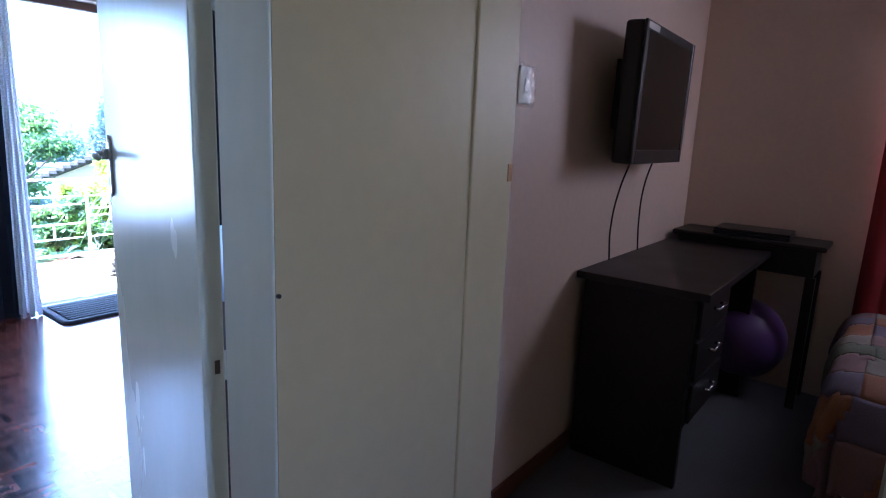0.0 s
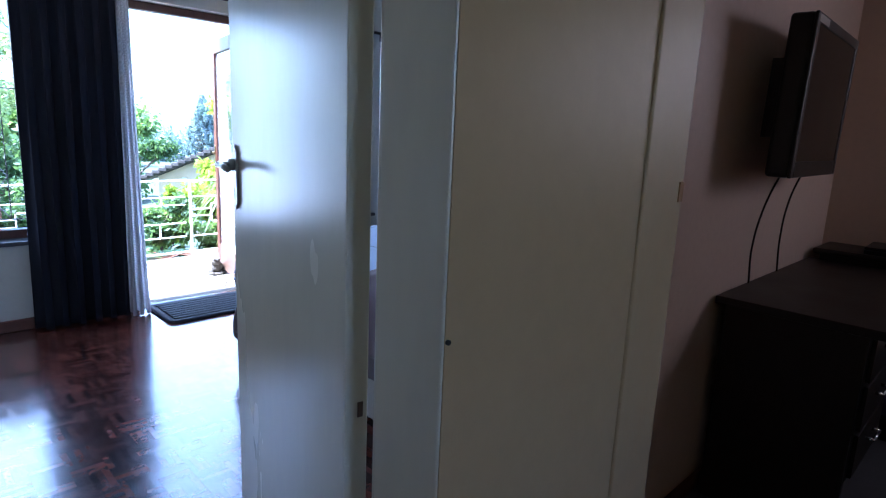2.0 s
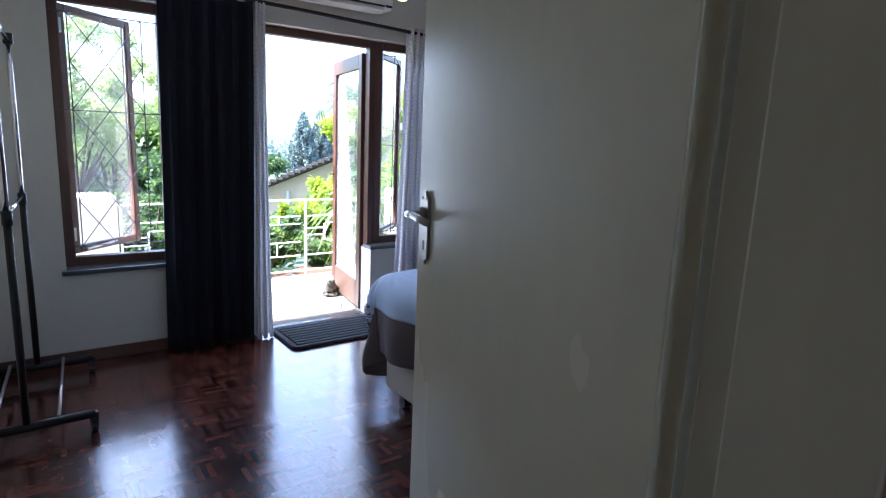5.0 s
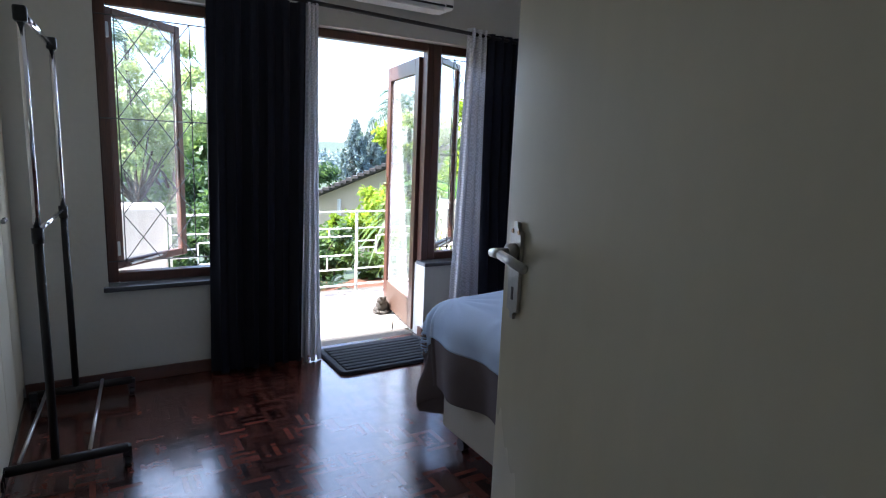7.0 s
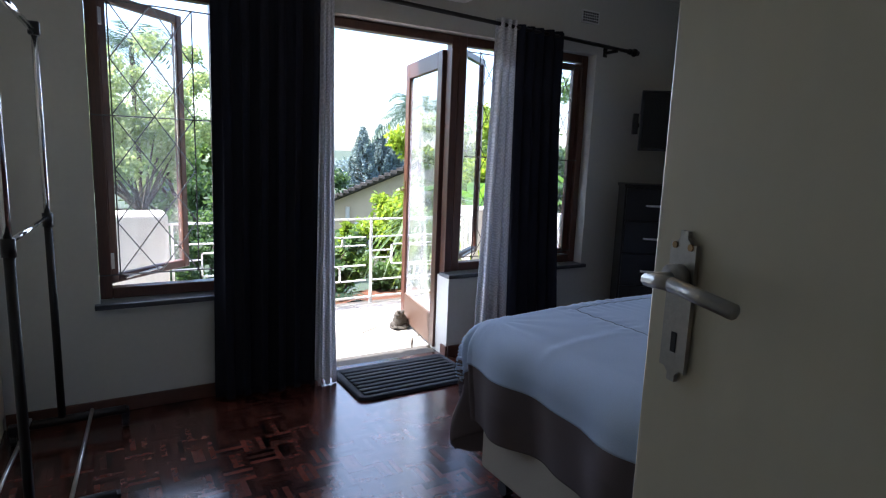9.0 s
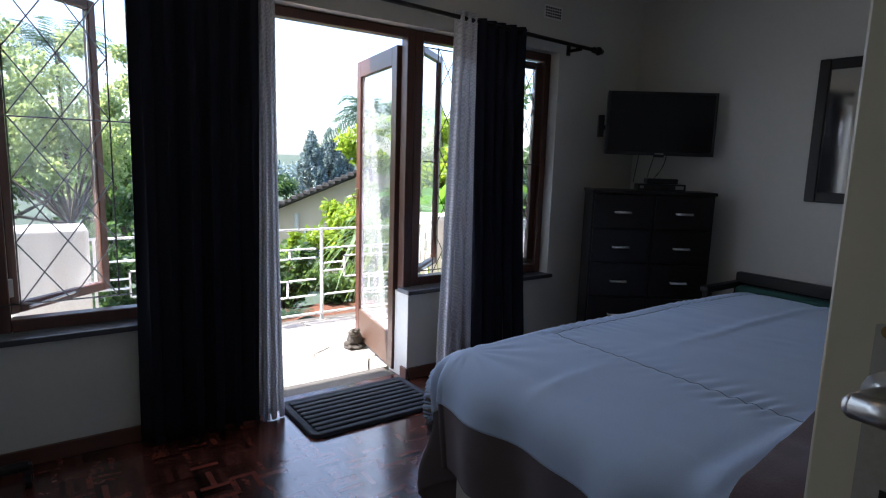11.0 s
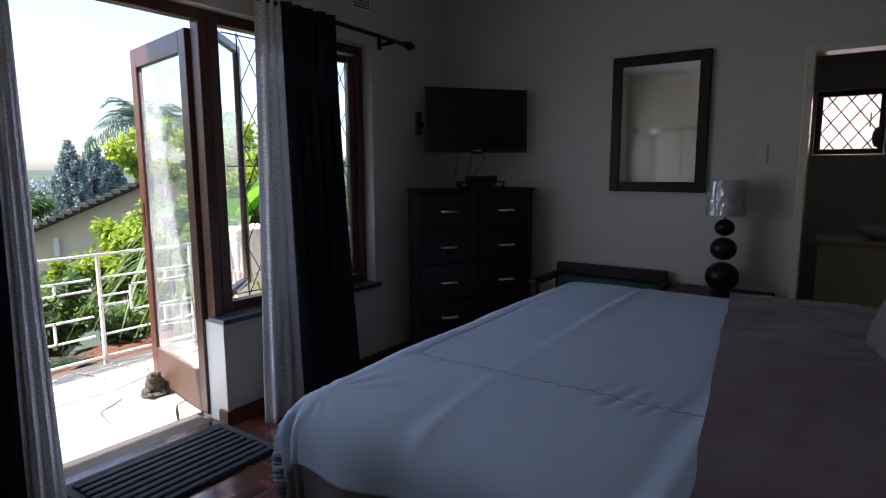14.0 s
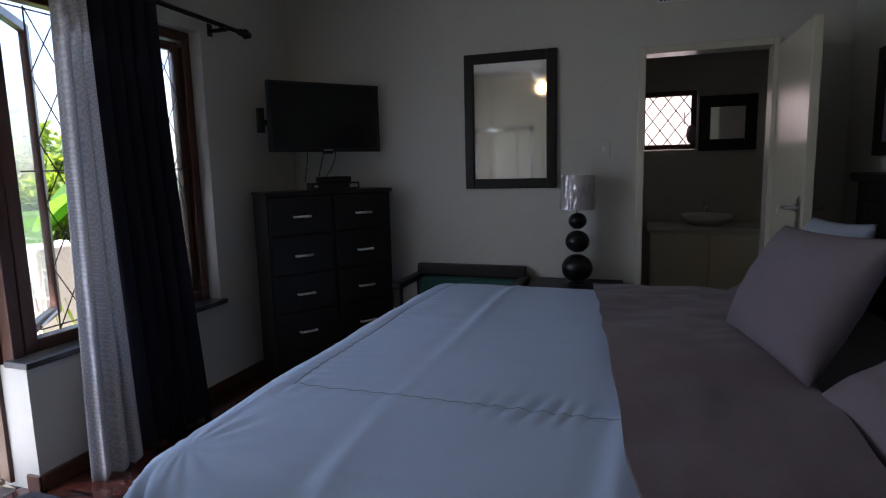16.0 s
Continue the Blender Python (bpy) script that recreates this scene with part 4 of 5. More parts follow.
def post(x, y):
    part("post", placed(rod_between(bmesh.new(), (x, y, 0.10), (x, y, 1.02), 0.016, 14), CI), M_BLACK, cr, "black lower post", True)
    part("upper_post", placed(rod_between(bmesh.new(), (x, y, 1.02), (x, y, 1.82), 0.0125, 14), CI), M_CHROME, cr, "chrome upper post", True)
    part("joint", placed(rod_between(bmesh.new(), (x, y, 0.985), (x, y, 1.045), 0.021, 14), CI), M_BLACKPL, cr, "black plastic joint", True)
    part("corner_cap", placed(boxes((x - 0.022, y - 0.022, 1.785, x + 0.022, y + 0.022, 1.842), bevel=0.008), CI), M_BLACKPL, cr)
    part("foot_bar", placed(rod_between(bmesh.new(), (x - 0.20, y + 0.01, 0.075), (x + 0.26, y - 0.01, 0.09), 0.021, 12), CI), M_BLACK, cr, "black foot bar", True)
    for dx in (-0.185, 0.255):
        w = rod_between(bmesh.new(), (x + dx - 0.012, y, 0.026), (x + dx + 0.012, y, 0.026), 0.026, 16)
        wheel = part("castor", placed(w, CI), M_BLACKPL, cr, "black castor wheel")
        part("fork", placed(boxes((x + dx - 0.018, y - 0.016, 0.02, x + dx - 0.0135, y + 0.016, 0.085), (x + dx + 0.0135, y - 0.016, 0.02, x + dx + 0.018, y + 0.016, 0.085), (x + dx - 0.018, y - 0.018, 0.05, x + dx + 0.018, y + 0.018, 0.095), bevel=0.003, seg=1), CI), M_BLACKPL, wheel)


post(*RA)
post(*RB)
part("top_bar", placed(rod_between(bmesh.new(), (*RA, 1.825), (*RB, 1.80), 0.0125, 14), CI), M_CHROME, cr, "chrome hanging bar", True)
part("middle_bar", placed(rod_between(bmesh.new(), (*RA, 1.03), (*RB, 1.03), 0.009, 12), CI), M_CHROME, cr, "chrome middle bar", True)
for dx in (-0.12, 0.12):
    part("shelf_bar", placed(rod_between(bmesh.new(), (RA[0] + dx, RA[1], 0.11), (RB[0] + dx, RB[1], 0.11), 0.008, 10), CI), M_STEEL, cr, "thin steel shelf bar", True)

# ---- built-in cupboards along the west wall ----
M_CUP = mat("cream_cupboard_paint", (0.66, 0.60, 0.46), 0.55, vary=0.04, scale=2, bump=0.08)
for k in range(4):
    y0 = -2.86 + k * 0.71
    cup = thing("built_in_cupboard", (-0.32, y0 + 0.355, 0), "cream painted built-in cupboard with an upper door", "cupboard")
    part("plinth", boxes((-0.0, -0.355, 0, 0.010, 0.355, 0.08)), M_CUP, cup)
    for z0, z1 in ((0.085, 1.86), (1.872, H - 0.03)):
        for s in (0, 1):
            dd = part("door", boxes((0.0, -0.351 + s * 0.354, z0, 0.02, -0.003 + s * 0.354, z1), bevel=0.003, seg=1), M_CUP, cup)
            part("knob", ball(bmesh.new(), (0.032, (-0.03 if s == 0 else 0.03), (1.0 if z0 < 1 else 1.95)), 0.012, u=10, v=8), M_STEEL, dd)

# ---- ceiling fan with a lit globe ----
fan = thing("ceiling_fan", (1.5, -1.37, H), "white ceiling fan with a glowing warm globe", "ceiling fan")
part("canopy", lathe([(0.001, -0.05), (0.05, -0.05), (0.065, 0.0)], 20), M_WHITEPL, fan, "", True)
part("down_rod", rod_between(bmesh.new(), (0, 0, -0.28), (0, 0, -0.04), 0.012), M_WHITEPL, fan)
part("motor", lathe([(0.001, -0.40), (0.09, -0.39), (0.11, -0.34), (0.10, -0.29), (0.03, -0.27)], 24), M_WHITEPL, fan, "", True)
for k in range(4):
    bl = part("blade", boxes((0.13, -0.06, -0.335, 0.60, 0.06, -0.328), bevel=0.003, seg=1), M_WHITEPL, fan)
    bl.rotation_euler = (radians(8), 0, radians(90 * k + 20))
part("globe", ball(bmesh.new(), (0, 0, -0.475), 0.06), emit("lit_globe", (1.0, 0.66, 0.30), 3.0), fan, "glowing warm glass globe", True)

# ---- second bedroom ----
dk = thing("desk", (2.66, -3.83, 0), "black wooden desk with drawers against the pink wall", "desk")
KI = dk.matrix_world.inverted()
part("top", placed(boxes((2.09, -4.09, 0.775, 3.28, -3.575, 0.805), bevel=0.004), KI), M_BLACK, dk)
part("side_panel", placed(boxes((2.12, -4.04, 0.004, 2.15, -3.60, 0.775), bevel=0.003), KI), M_BLACK, dk)
part("side_panel", placed(boxes((3.22, -4.04, 0.004, 3.25, -3.60, 0.775), bevel=0.003), KI), M_BLACK, dk)
part("drawer_unit", placed(boxes((2.15, -4.04, 0.25, 2.60, -3.60, 0.775), bevel=0.003), KI), M_BLACK, dk)
for z in (0.27, 0.44, 0.61):
    dr = part("drawer", placed(boxes((2.16, -4.056, z, 2.59, -4.042, z + 0.155), bevel=0.003), KI), M_BLACK, dk)
    part("handle", placed(tube([(2.33, -4.056, z + 0.09), (2.33, -4.078, z + 0.09), (2.43, -4.078, z + 0.09), (2.43, -4.056, z + 0.09)], 0.006), KI), M_CHROME, dr, "chrome drawer handle", True)
part("back_panel", placed(boxes((2.60, -3.62, 0.3, 3.22, -3.605, 0.775)), KI), M_BLACK, dk)
dk.matrix_world = pose(2.705, -3.835, 0)

t2 = thing("small_table", (3.42, -3.98, 0), "black wooden side table with turned edge beside the desk", "table")
TI = t2.matrix_world.inverted()
part("top", placed(boxes((3.285, -4.33, 0.835, 3.595, -3.60, 0.862), bevel=0.01, seg=3), TI), M_BLACK, t2)
part("apron", placed(boxes((3.31, -4.29, 0.70, 3.575, -3.63, 0.835)), TI), M_BLACK, t2)
for y in (-4.28, -3.66):
    for x in (3.325, 3.56):
        part("leg", placed(boxes((x - 0.02, y - 0.022, 0.004, x + 0.02, y + 0.022, 0.70), bevel=0.004), TI), M_BLACK, t2)
lp = thing("laptop", (3.44, -3.98, 0.862), "closed black laptop on the small table", "laptop", rz=-88)
part("base", boxes((-0.18, -0.125, 0, 0.18, 0.125, 0.018), bevel=0.004), M_BLACKPL, lp)
part("lid", boxes((-0.18, -0.125, 0.020, 0.18, 0.125, 0.034), bevel=0.005), M_BLACKPL, lp)
M_PURPLE = mat("purple_rubber", (0.10, 0.05, 0.16), 0.35, vary=0.05, bump=0.03)
tagged(part("exercise_ball", ball(bmesh.new(), (3.40, -4.0, 0.30), 0.22, u=32, v=20), M_PURPLE, None, "", True), "purple rubber exercise ball under the desk", "ball")

otv = thing("television", (2.40, -3.73, 1.255), "black television on a tilting bracket on the pink wall", "television")
otv.matrix_world = pose(2.475, -3.695, 1.243, 1.0, 0, 2.3)
part("case", boxes((-0.345, -0.045, 0, 0.345, 0.03, 0.52), bevel=0.014, seg=3), M_BLACKPL, otv)
part("screen", boxes((-0.312, -0.049, 0.055, 0.312, -0.0445, 0.485)), M_SCREEN, otv, "dark switched-off screen")
part("bezel", boxes((-0.345, -0.052, 0, -0.312, -0.04, 0.52), (0.312, -0.052, 0, 0.345, -0.04, 0.52), (-0.312, -0.052, 0.485, 0.312, -0.04, 0.52), (-0.312, -0.052, 0, 0.312, -0.04, 0.055), bevel=0.004), M_BLACKPL, otv)
part("bracket", boxes((-0.20, 0.03, 0.13, -0.15, 0.10, 0.40), (-0.20, 0.06, 0.25, 0.3, 0.10, 0.31), (0.26, 0.03, 0.13, 0.31, 0.10, 0.40), (-0.05, 0.09, 0.22, 0.05, 0.122, 0.34), bevel=0.003), M_BLACKPL, otv, "black wall bracket")
part("sticker", boxes((-0.33, -0.0535, 0.49, -0.20, -0.0515, 0.512)), M_STEEL, otv, "peeling silver sticker")
cable([(2.42, -3.66, 1.27), (2.43, -3.61, 1.12), (2.435, -3.585, 0.95), (2.44, -3.59, 0.806)], "thin black cable hanging down the pink wall", 0.004)
cable([(2.69, -3.66, 1.27), (2.73, -3.61, 1.12), (2.78, -3.585, 0.95), (2.79, -3.59, 0.806)], "thin black cable hanging down the pink wall", 0.004)

M_RED = mat("red_curtain_cloth", (0.26, 0.02, 0.025), 0.85, vary=0.15, scale=4, fine=200, bump=0.3)
rc = curtain("curtain", M_RED, 0, 0.9, -0.02, 0.95, 0.03, 2.2, 6, 0.03, "dark red curtain drawn over the window", y=0.0, seed=9)
rc.matrix_world = pose(3.54, -4.47, 0, 0, 0, -90)
sb = thing("second_bed", (2.9, -5.4, 0), "bed with a colourful patchwork cover", "bed")
SI = sb.matrix_world.inverted()
part("base", placed(boxes((2.30, -6.4, 0.06, 3.42, -4.55, 0.42), bevel=0.03, seg=3), SI), M_BASECLOTH, sb)
part("leg", placed(boxes((2.4, -4.66, 0.004, 2.46, -4.6, 0.06), (3.44, -4.66, 0.004, 3.5, -4.6, 0.06), (2.4, -6.35, 0.004, 2.46, -6.29, 0.06), (3.44, -6.35, 0.004, 3.5, -6.29, 0.06)), SI), M_BLACKPL, sb)
PATCH = [mat("patch_cloth_%s" % n, c, 0.88, vary=0.12, scale=10, fine=180, bump=0.3) for n, c in (("orange", (0.20, 0.085, 0.04)), ("pink", (0.17, 0.10, 0.10)), ("cream", (0.17, 0.15, 0.125)), ("violet", (0.10, 0.08, 0.115)), ("green", (0.08, 0.09, 0.055)))]
cov = drape(2.30, 3.42, -4.55, -6.3, 0.56, 0.09, 0.42, lambda a, b: True, 110, 0.08, 7.7)
pc = thing("patchwork_cover", (2.86, -5.4, 0.56), "crumpled patchwork bedcover in faded orange, pink, green and violet", "bedcover")
bmesh.ops.recalc_face_normals(cov, faces=cov.faces[:])
patches = collections.defaultdict(list)
for f in cov.faces:
    c = f.calc_center_median()
    patches[(math.floor(c.x * 5.5 + c.z * 5), math.floor(c.y * 5.5 + c.z * 2))].append(f)
for (a, b), faces in patches.items():
    index = {v: k for k, v in enumerate(dict.fromkeys(v for f in faces for v in f.verts))}
    me = bpy.data.meshes.new("patch")
    me.from_pydata([tuple(v.co - Vector((2.86, -5.4, 0.56))) for v in index], [], [[index[v] for v in f.verts] for f in faces])
    me.materials.append(PATCH[(a * 7 + b * 3 + a * b) % 5])
    me.shade_smooth()
    pt = new("patch", me)
    pt.parent = pc
    sm = pt.modifiers.new("thickness", "SOLIDIFY")
    sm.thickness, sm.offset = 0.012, 0
cov.free()

# ---- bathroom ----
bw = tagged(new("window_3"), "small brown bathroom window with diamond bars and frosted glass", "window", "", "structure")
bw.matrix_world = pose(5.51, -2.57, 1.45)
BW = bw.matrix_world.inverted()
part("window_frame", placed(boxes((5.455, -2.773, 1.417, 5.52, -2.735, 1.863), (5.455, -2.40, 1.417, 5.52, -2.362, 1.863), (5.455, -2.735, 1.417, 5.52, -2.40, 1.455), (5.455, -2.735, 1.825, 5.52, -2.40, 1.863), bevel=0.003), BW), M_WOOD, bw)
for a in range(-4, 5):
    for s in (1, -1):
        ya, yb = -2.567 + a * 0.112 - 0.14 * s, -2.567 + a * 0.112 + 0.14 * s
        z0, z1 = 1.455, 1.825
        lo, hi = -2.735, -2.40
        ta, tb = sorted(((lo - ya) / (yb - ya), (hi - ya) / (yb - ya)))
        ta, tb = max(0, ta), min(1, tb)
        if tb - ta > 0.05:
            part("burglar_bar", placed(rod_between(bmesh.new(), (5.45, ya + (yb - ya) * ta, z0 + (z1 - z0) * ta), (5.45, ya + (yb - ya) * tb, z0 + (z1 - z0) * tb), 0.004, 6), BW), M_BLACK, bw)
fp = part("pane", placed(boxes((5.50, -2.735, 1.455, 5.505, -2.40, 1.825)), BW), glass("frosted_glass", 0.5), bw, "frosted glass pane")
fp.visible_shadow = False
part("latch", placed(boxes((5.44, -2.69, 1.60, 5.455, -2.68, 1.70), bevel=0.002), BW), M_STEEL, bw)
tw = tagged(part("hanging_sponge", ball(bmesh.new(), (5.42, -2.735, 1.53), 0.035, 0.7, 1, 2.0), M_PILLOW, None, "", True), "grey bath sponge hanging by the window", "sponge")
bp_ = thing("framed_picture", (5.45, -2.99, 1.605), "framed picture with a wide dark frame on the bathroom wall", "picture", rz=-90)
part("frame", boxes((-0.20, -0.022, -0.205, -0.12, 0, 0.205), (0.12, -0.022, -0.205, 0.20, 0, 0.205), (-0.12, -0.02, -0.205, 0.12, 0, -0.12), (-0.12, -0.02, 0.12, 0.12, 0, 0.205), bevel=0.005), M_BLACK, bp_)
part("mirror_panel", boxes((-0.122, -0.01, -0.122, 0.122, -0.002, 0.122)), M_MIRROR, bp_, "small mirror panel")
vn = thing("vanity", (5.22, -2.85, 0), "cream vanity cabinet with a basin under the picture", "vanity")
part("cabinet", boxes((-0.22, -0.40, 0.002, 0.225, 0.40, 0.82), bevel=0.004), M_CUP, vn)
for s in (0, 1):
    part("door", boxes((-0.235, -0.395 + s * 0.4, 0.05, -0.222, -0.005 + s * 0.4, 0.80), bevel=0.003), M_CUP, vn)
part("top", boxes((-0.245, -0.42, 0.82, 0.228, 0.42, 0.85), bevel=0.006), M_TILE, vn, "cream stone top")
part("basin", lathe([(0.10, 0.85), (0.17, 0.90), (0.18, 0.93), (0.165, 0.93), (0.09, 0.87)], 28), M_WHITEPL, vn, "white basin", True)
part("tap", tube([(0.19, 0, 0.85), (0.19, 0, 1.0), (0.09, 0, 1.0), (0.09, 0, 0.97)], 0.011), M_CHROME, vn, "chrome tap", True)

# ---- terrace ----
setting("terrace", boxes((-3.0, 0.22, -0.30, 7.0, 1.75, -0.045)), M_GROUT, "mortar bed of the flagstone terrace", "terrace")


terrace = bpy.data.objects["terrace"]
rng = random.Random(5)
NX, NY, X0, Y0, DX, DY = 17, 5, -0.1, 0.31, 0.27, 0.26


def corner(i, j):
    g = random.Random(i * 131 + j * 17)
    return Vector((X0 + i * DX + g.uniform(-0.085, 0.085), Y0 + j * DY + (g.uniform(-0.075, 0.075) if 0 < j < NY else 0), 0))


for i in range(NX):
    for j in range(NY):
        pts = [corner(i, j), corner(i + 1, j), corner(i + 1, j + 1), corner(i, j + 1)]
        mids = [(pts[k] + pts[(k + 1) % 4]) / 2 for k in range(4)]
        c = sum(pts, Vector()) / 4
        ring = []
        for k in range(4):
            ring += [pts[k], mids[k] + Vector((rng.uniform(-0.008, 0.008), rng.uniform(-0.008, 0.008), 0))]
        shrink = [c + (p - c) * (1 - 0.007 / max(0.02, (p - c).length)) - c for p in ring]
        top_h = rng.uniform(0.022, 0.028)
        v = [(p.x, p.y, 0) for p in shrink] + [(p.x, p.y, top_h - 0.005) for p in shrink] + [(p.x * 0.965, p.y * 0.965, top_h) for p in shrink]
        f = [(a + k, a + (k + 1) % 8, a + 8 + (k + 1) % 8, a + 8 + k) for a in (0, 8) for k in range(8)] + [tuple(range(16, 24))]
        me = bpy.data.meshes.new("flagstone")
        me.from_pydata(v, [], f)
        me.materials.append(M_TERRACE)
        st = new("flagstone", me)
        st.parent = terrace
        st.matrix_local = Matrix.Translation((c.x, c.y, -0.0445))

rl = thing("railing", (2.4, 1.62, -0.045), "white painted iron railing with stepped bars round the terrace", "railing")
LI = rl.matrix_world.inverted()


def rail_bar(a, b, w=0.008):
    (x0, z0), (x1, z1) = a, b
    part("bar", placed(boxes((min(x0, x1) - w, 1.61, min(z0, z1) - w, max(x0, x1) + w, 1.632, max(z0, z1) + w)), LI), M_WHITEIRON, rl)


for z in (0.755, 0.03):
    rail_bar((0.55, z), (3.30, z))
    rail_bar((3.75, z), (6.5, z))
for k, x in enumerate((0.60, 1.50, 2.26, 2.95, 3.25, 3.80, 4.5, 5.4, 6.4)):
    part("post", placed(boxes((x - 0.009, 1.608, -0.045, x + 0.009, 1.634, 0.765)), LI), M_WHITEIRON, rl)
for x0 in (0.62, 1.52, 2.28, 3.82, 4.9):
    x1 = x0 + (0.68 if x0 < 3.5 else 1.3)
    mid = (x0 + x1) / 2
    for a, b in (((x0, 0.592), (x1, 0.592)), ((x0, 0.464), (mid - 0.15, 0.464)), ((mid - 0.15, 0.33), (mid - 0.15, 0.515)), ((mid - 0.15, 0.515), (x1, 0.515)), ((x0, 0.395), (mid - 0.15, 0.395)), ((mid - 0.15, 0.33), (x1, 0.33)),
                 ((x0, 0.19), (x1, 0.19)), ((mid + 0.12, 0.515), (mid + 0.12, 0.592)), ((mid + 0.1, 0.19), (mid + 0.1, 0.33))):
        rail_bar(a, b, 0.0055)
for x0, x1, nm in ((0.12, 0.57, 1), (3.30, 3.75, 2)):
    tagged(part("terrace_pillar", boxes((x0, 1.52, -0.3, x1, 1.86, 0.845), bevel=0.03, seg=4), M_WALL_OUT, None, "", False), "cream rendered pillar at the terrace railing", "pillar")

td = bmesh.new()
ball(td, (2.10, 0.80, 0.055), 0.072, 1.1, 0.95, 1.0)
ball(td, (2.07, 0.755, 0.125), 0.05, 1.15, 1.0, 0.75)
ball(td, (2.045, 0.725, 0.155), 0.016)
ball(td, (2.095, 0.72, 0.155), 0.016)
for sx in (-1, 1):
    ball(td, (2.10 + sx * 0.075, 0.80, 0.02), 0.042, 0.8, 1.3, 0.7)
    ball(td, (2.065 + sx * 0.055, 0.72, 0.012), 0.026, 0.8, 1.4, 0.6)
ball(td, (2.10, 0.79, -0.005), 0.11, 1.1, 0.9, 0.18)
td.transform(Matrix.Translation((2.15, 0.78, -0.02)) @ Matrix.Diagonal((0.74, 0.74, 0.84, 1)) @ Matrix.Translation((-2.10, -0.80, 0.02)))
tagged(part("stone_toad", td, M_STONE, None, "", True), "weathered stone toad ornament on the terrace", "statue")

# eaves over the terrace
setting("roof_eaves", boxes((-3.0, 0.10, 2.62, 7.0, 0.75, 2.72), (-3.0, 0.75, 2.55, 7.0, 0.78, 2.74)), M_WHITEPL, "white boarded eaves", "eaves")
setting("roof", boxes((-0.6, -6.8, 2.72, 5.8, 0.10, 2.80)), M_WALL_OUT, "flat roof slab", "roof")

# ---- garden and distance ----
M_GRASS = mat("lawn_and_scrub", (0.045, 0.065, 0.035), 0.95, vary=0.5, scale=0.6, fine=20, bump=0.6)
M_SOIL = mat("red_soil", (0.120, 0.045, 0.020), 0.95, vary=0.35, scale=3, fine=40, bump=0.8, dist=0.03)


def land(u, v):
    x, y = -600 + 1200 * u, 1.72 + 1500 * v ** 3
    d = y - 1.72
    z = -0.28 - 0.16 * min(d, 14) + (0.0 if d < 60 else min(1, (d - 60) / 700) * 3)
    return (x, y, z + 0.05 * noise.noise((x * 0.6, y * 0.6, 0)))


setting("ground", sheet(land, 120, 70), M_GRASS, "green garden ground falling away to the hills", "ground", True)
setting("ground_near", boxes((-600, -900, -3.2, 600, 1.73, -0.31)), M_GRASS, "ground under and behind the house", "ground")
setting("soil_bank", sheet(lambda u, v: (0.2 + 7 * u, 1.76 + 1.0 * v, -0.05 - 0.16 * v + 0.06 * noise.noise((u * 30, v * 6, 2))), 60, 14), M_SOIL, "bare red soil bank below the railing", "soil", True)


def leaf_material(name, colour, vary=0.45, trans=0.5):
    m = mat(name, colour, 0.5, vary=0.15, scale=3, fine=30, bump=0.0, per=vary * 4, island=True)
    nt = m.node_tree
    n, l = nt.nodes, nt.links
    tr, mx = n.new("ShaderNodeBsdfTranslucent"), n.new("ShaderNodeMixShader")
    tr.inputs[0].default_value = (colour[0] * 2.2, colour[1] * 2.0, colour[2] * 1.2, 1)
    mx.inputs[0].default_value = trans
    l.new(n["Principled BSDF"].outputs[0], mx.inputs[1])
    l.new(tr.outputs[0], mx.inputs[2])
    l.new(mx.outputs[0], n["Material Output"].inputs[0])
    return m


M_LEAF = leaf_material("green_leaves", (0.10, 0.165, 0.06))
# leaf colour raised to carry the glare and haze over the west trees
M_GLARELEAF = leaf_material("glare_pale_leaves", (0.20, 0.26, 0.15), trans=0.6)
M_LIME = leaf_material("lime_leaves", (0.19, 0.27, 0.035))
M_DARKLEAF = leaf_material("dark_leaves", (0.05, 0.095, 0.04))
# distance haze is put into this paler, bluer leaf colour
M_HAZELEAF = leaf_material("haze_tinted_leaves", (0.16, 0.215, 0.22), trans=0.15)
M_PALM = leaf_material("palm_leaves", (0.028, 0.062, 0.04), trans=0.35)
M_BANANA = leaf_material("banana_leaves", (0.09, 0.20, 0.03), trans=0.5)
M_BARK = mat("bark", (0.10, 0.075, 0.055), 0.9, vary=0.4, scale=8, fine=50, bump=0.8, stretch=(3, 3, 0.6))


def leaves(centres, n, size, seed, flat=0.5, long=2.0):
    """n small pointed leaves scattered over clumps (x, y, z, r)."""
    g = np.random.default_rng(seed)
    cl = np.array(centres)
    pick = g.integers(0, len(cl), n)
    d = g.normal(size=(n, 3))
    d /= np.linalg.norm(d, axis=1)[:, None]
    rad = cl[pick, 3] * g.uniform(0.35, 1.05, n)
    p = cl[pick, :3] + d * rad[:, None] * np.array((1, 1, 0.8))
    a = g.normal(size=(n, 3)) + np.array((0, 0, -0.3))
    a /= np.linalg.norm(a, axis=1)[:, None]
    b = np.cross(a, g.normal(size=(n, 3)))
    b /= np.linalg.norm(b, axis=1)[:, None]
    s = size * g.uniform(0.6, 1.3, n)[:, None]
    v = np.stack((p, p + a * s * long * 0.5 + b * s * 0.5, p + a * s * long, p + a * s * long * 0.5 - b * s * 0.5), 1).reshape(-1, 3)
    me = bpy.data.meshes.new("leaves")
    me.from_pydata(v.tolist(), [], [(4 * k, 4 * k + 1, 4 * k + 2, 4 * k + 3) for k in range(n)])
    return me


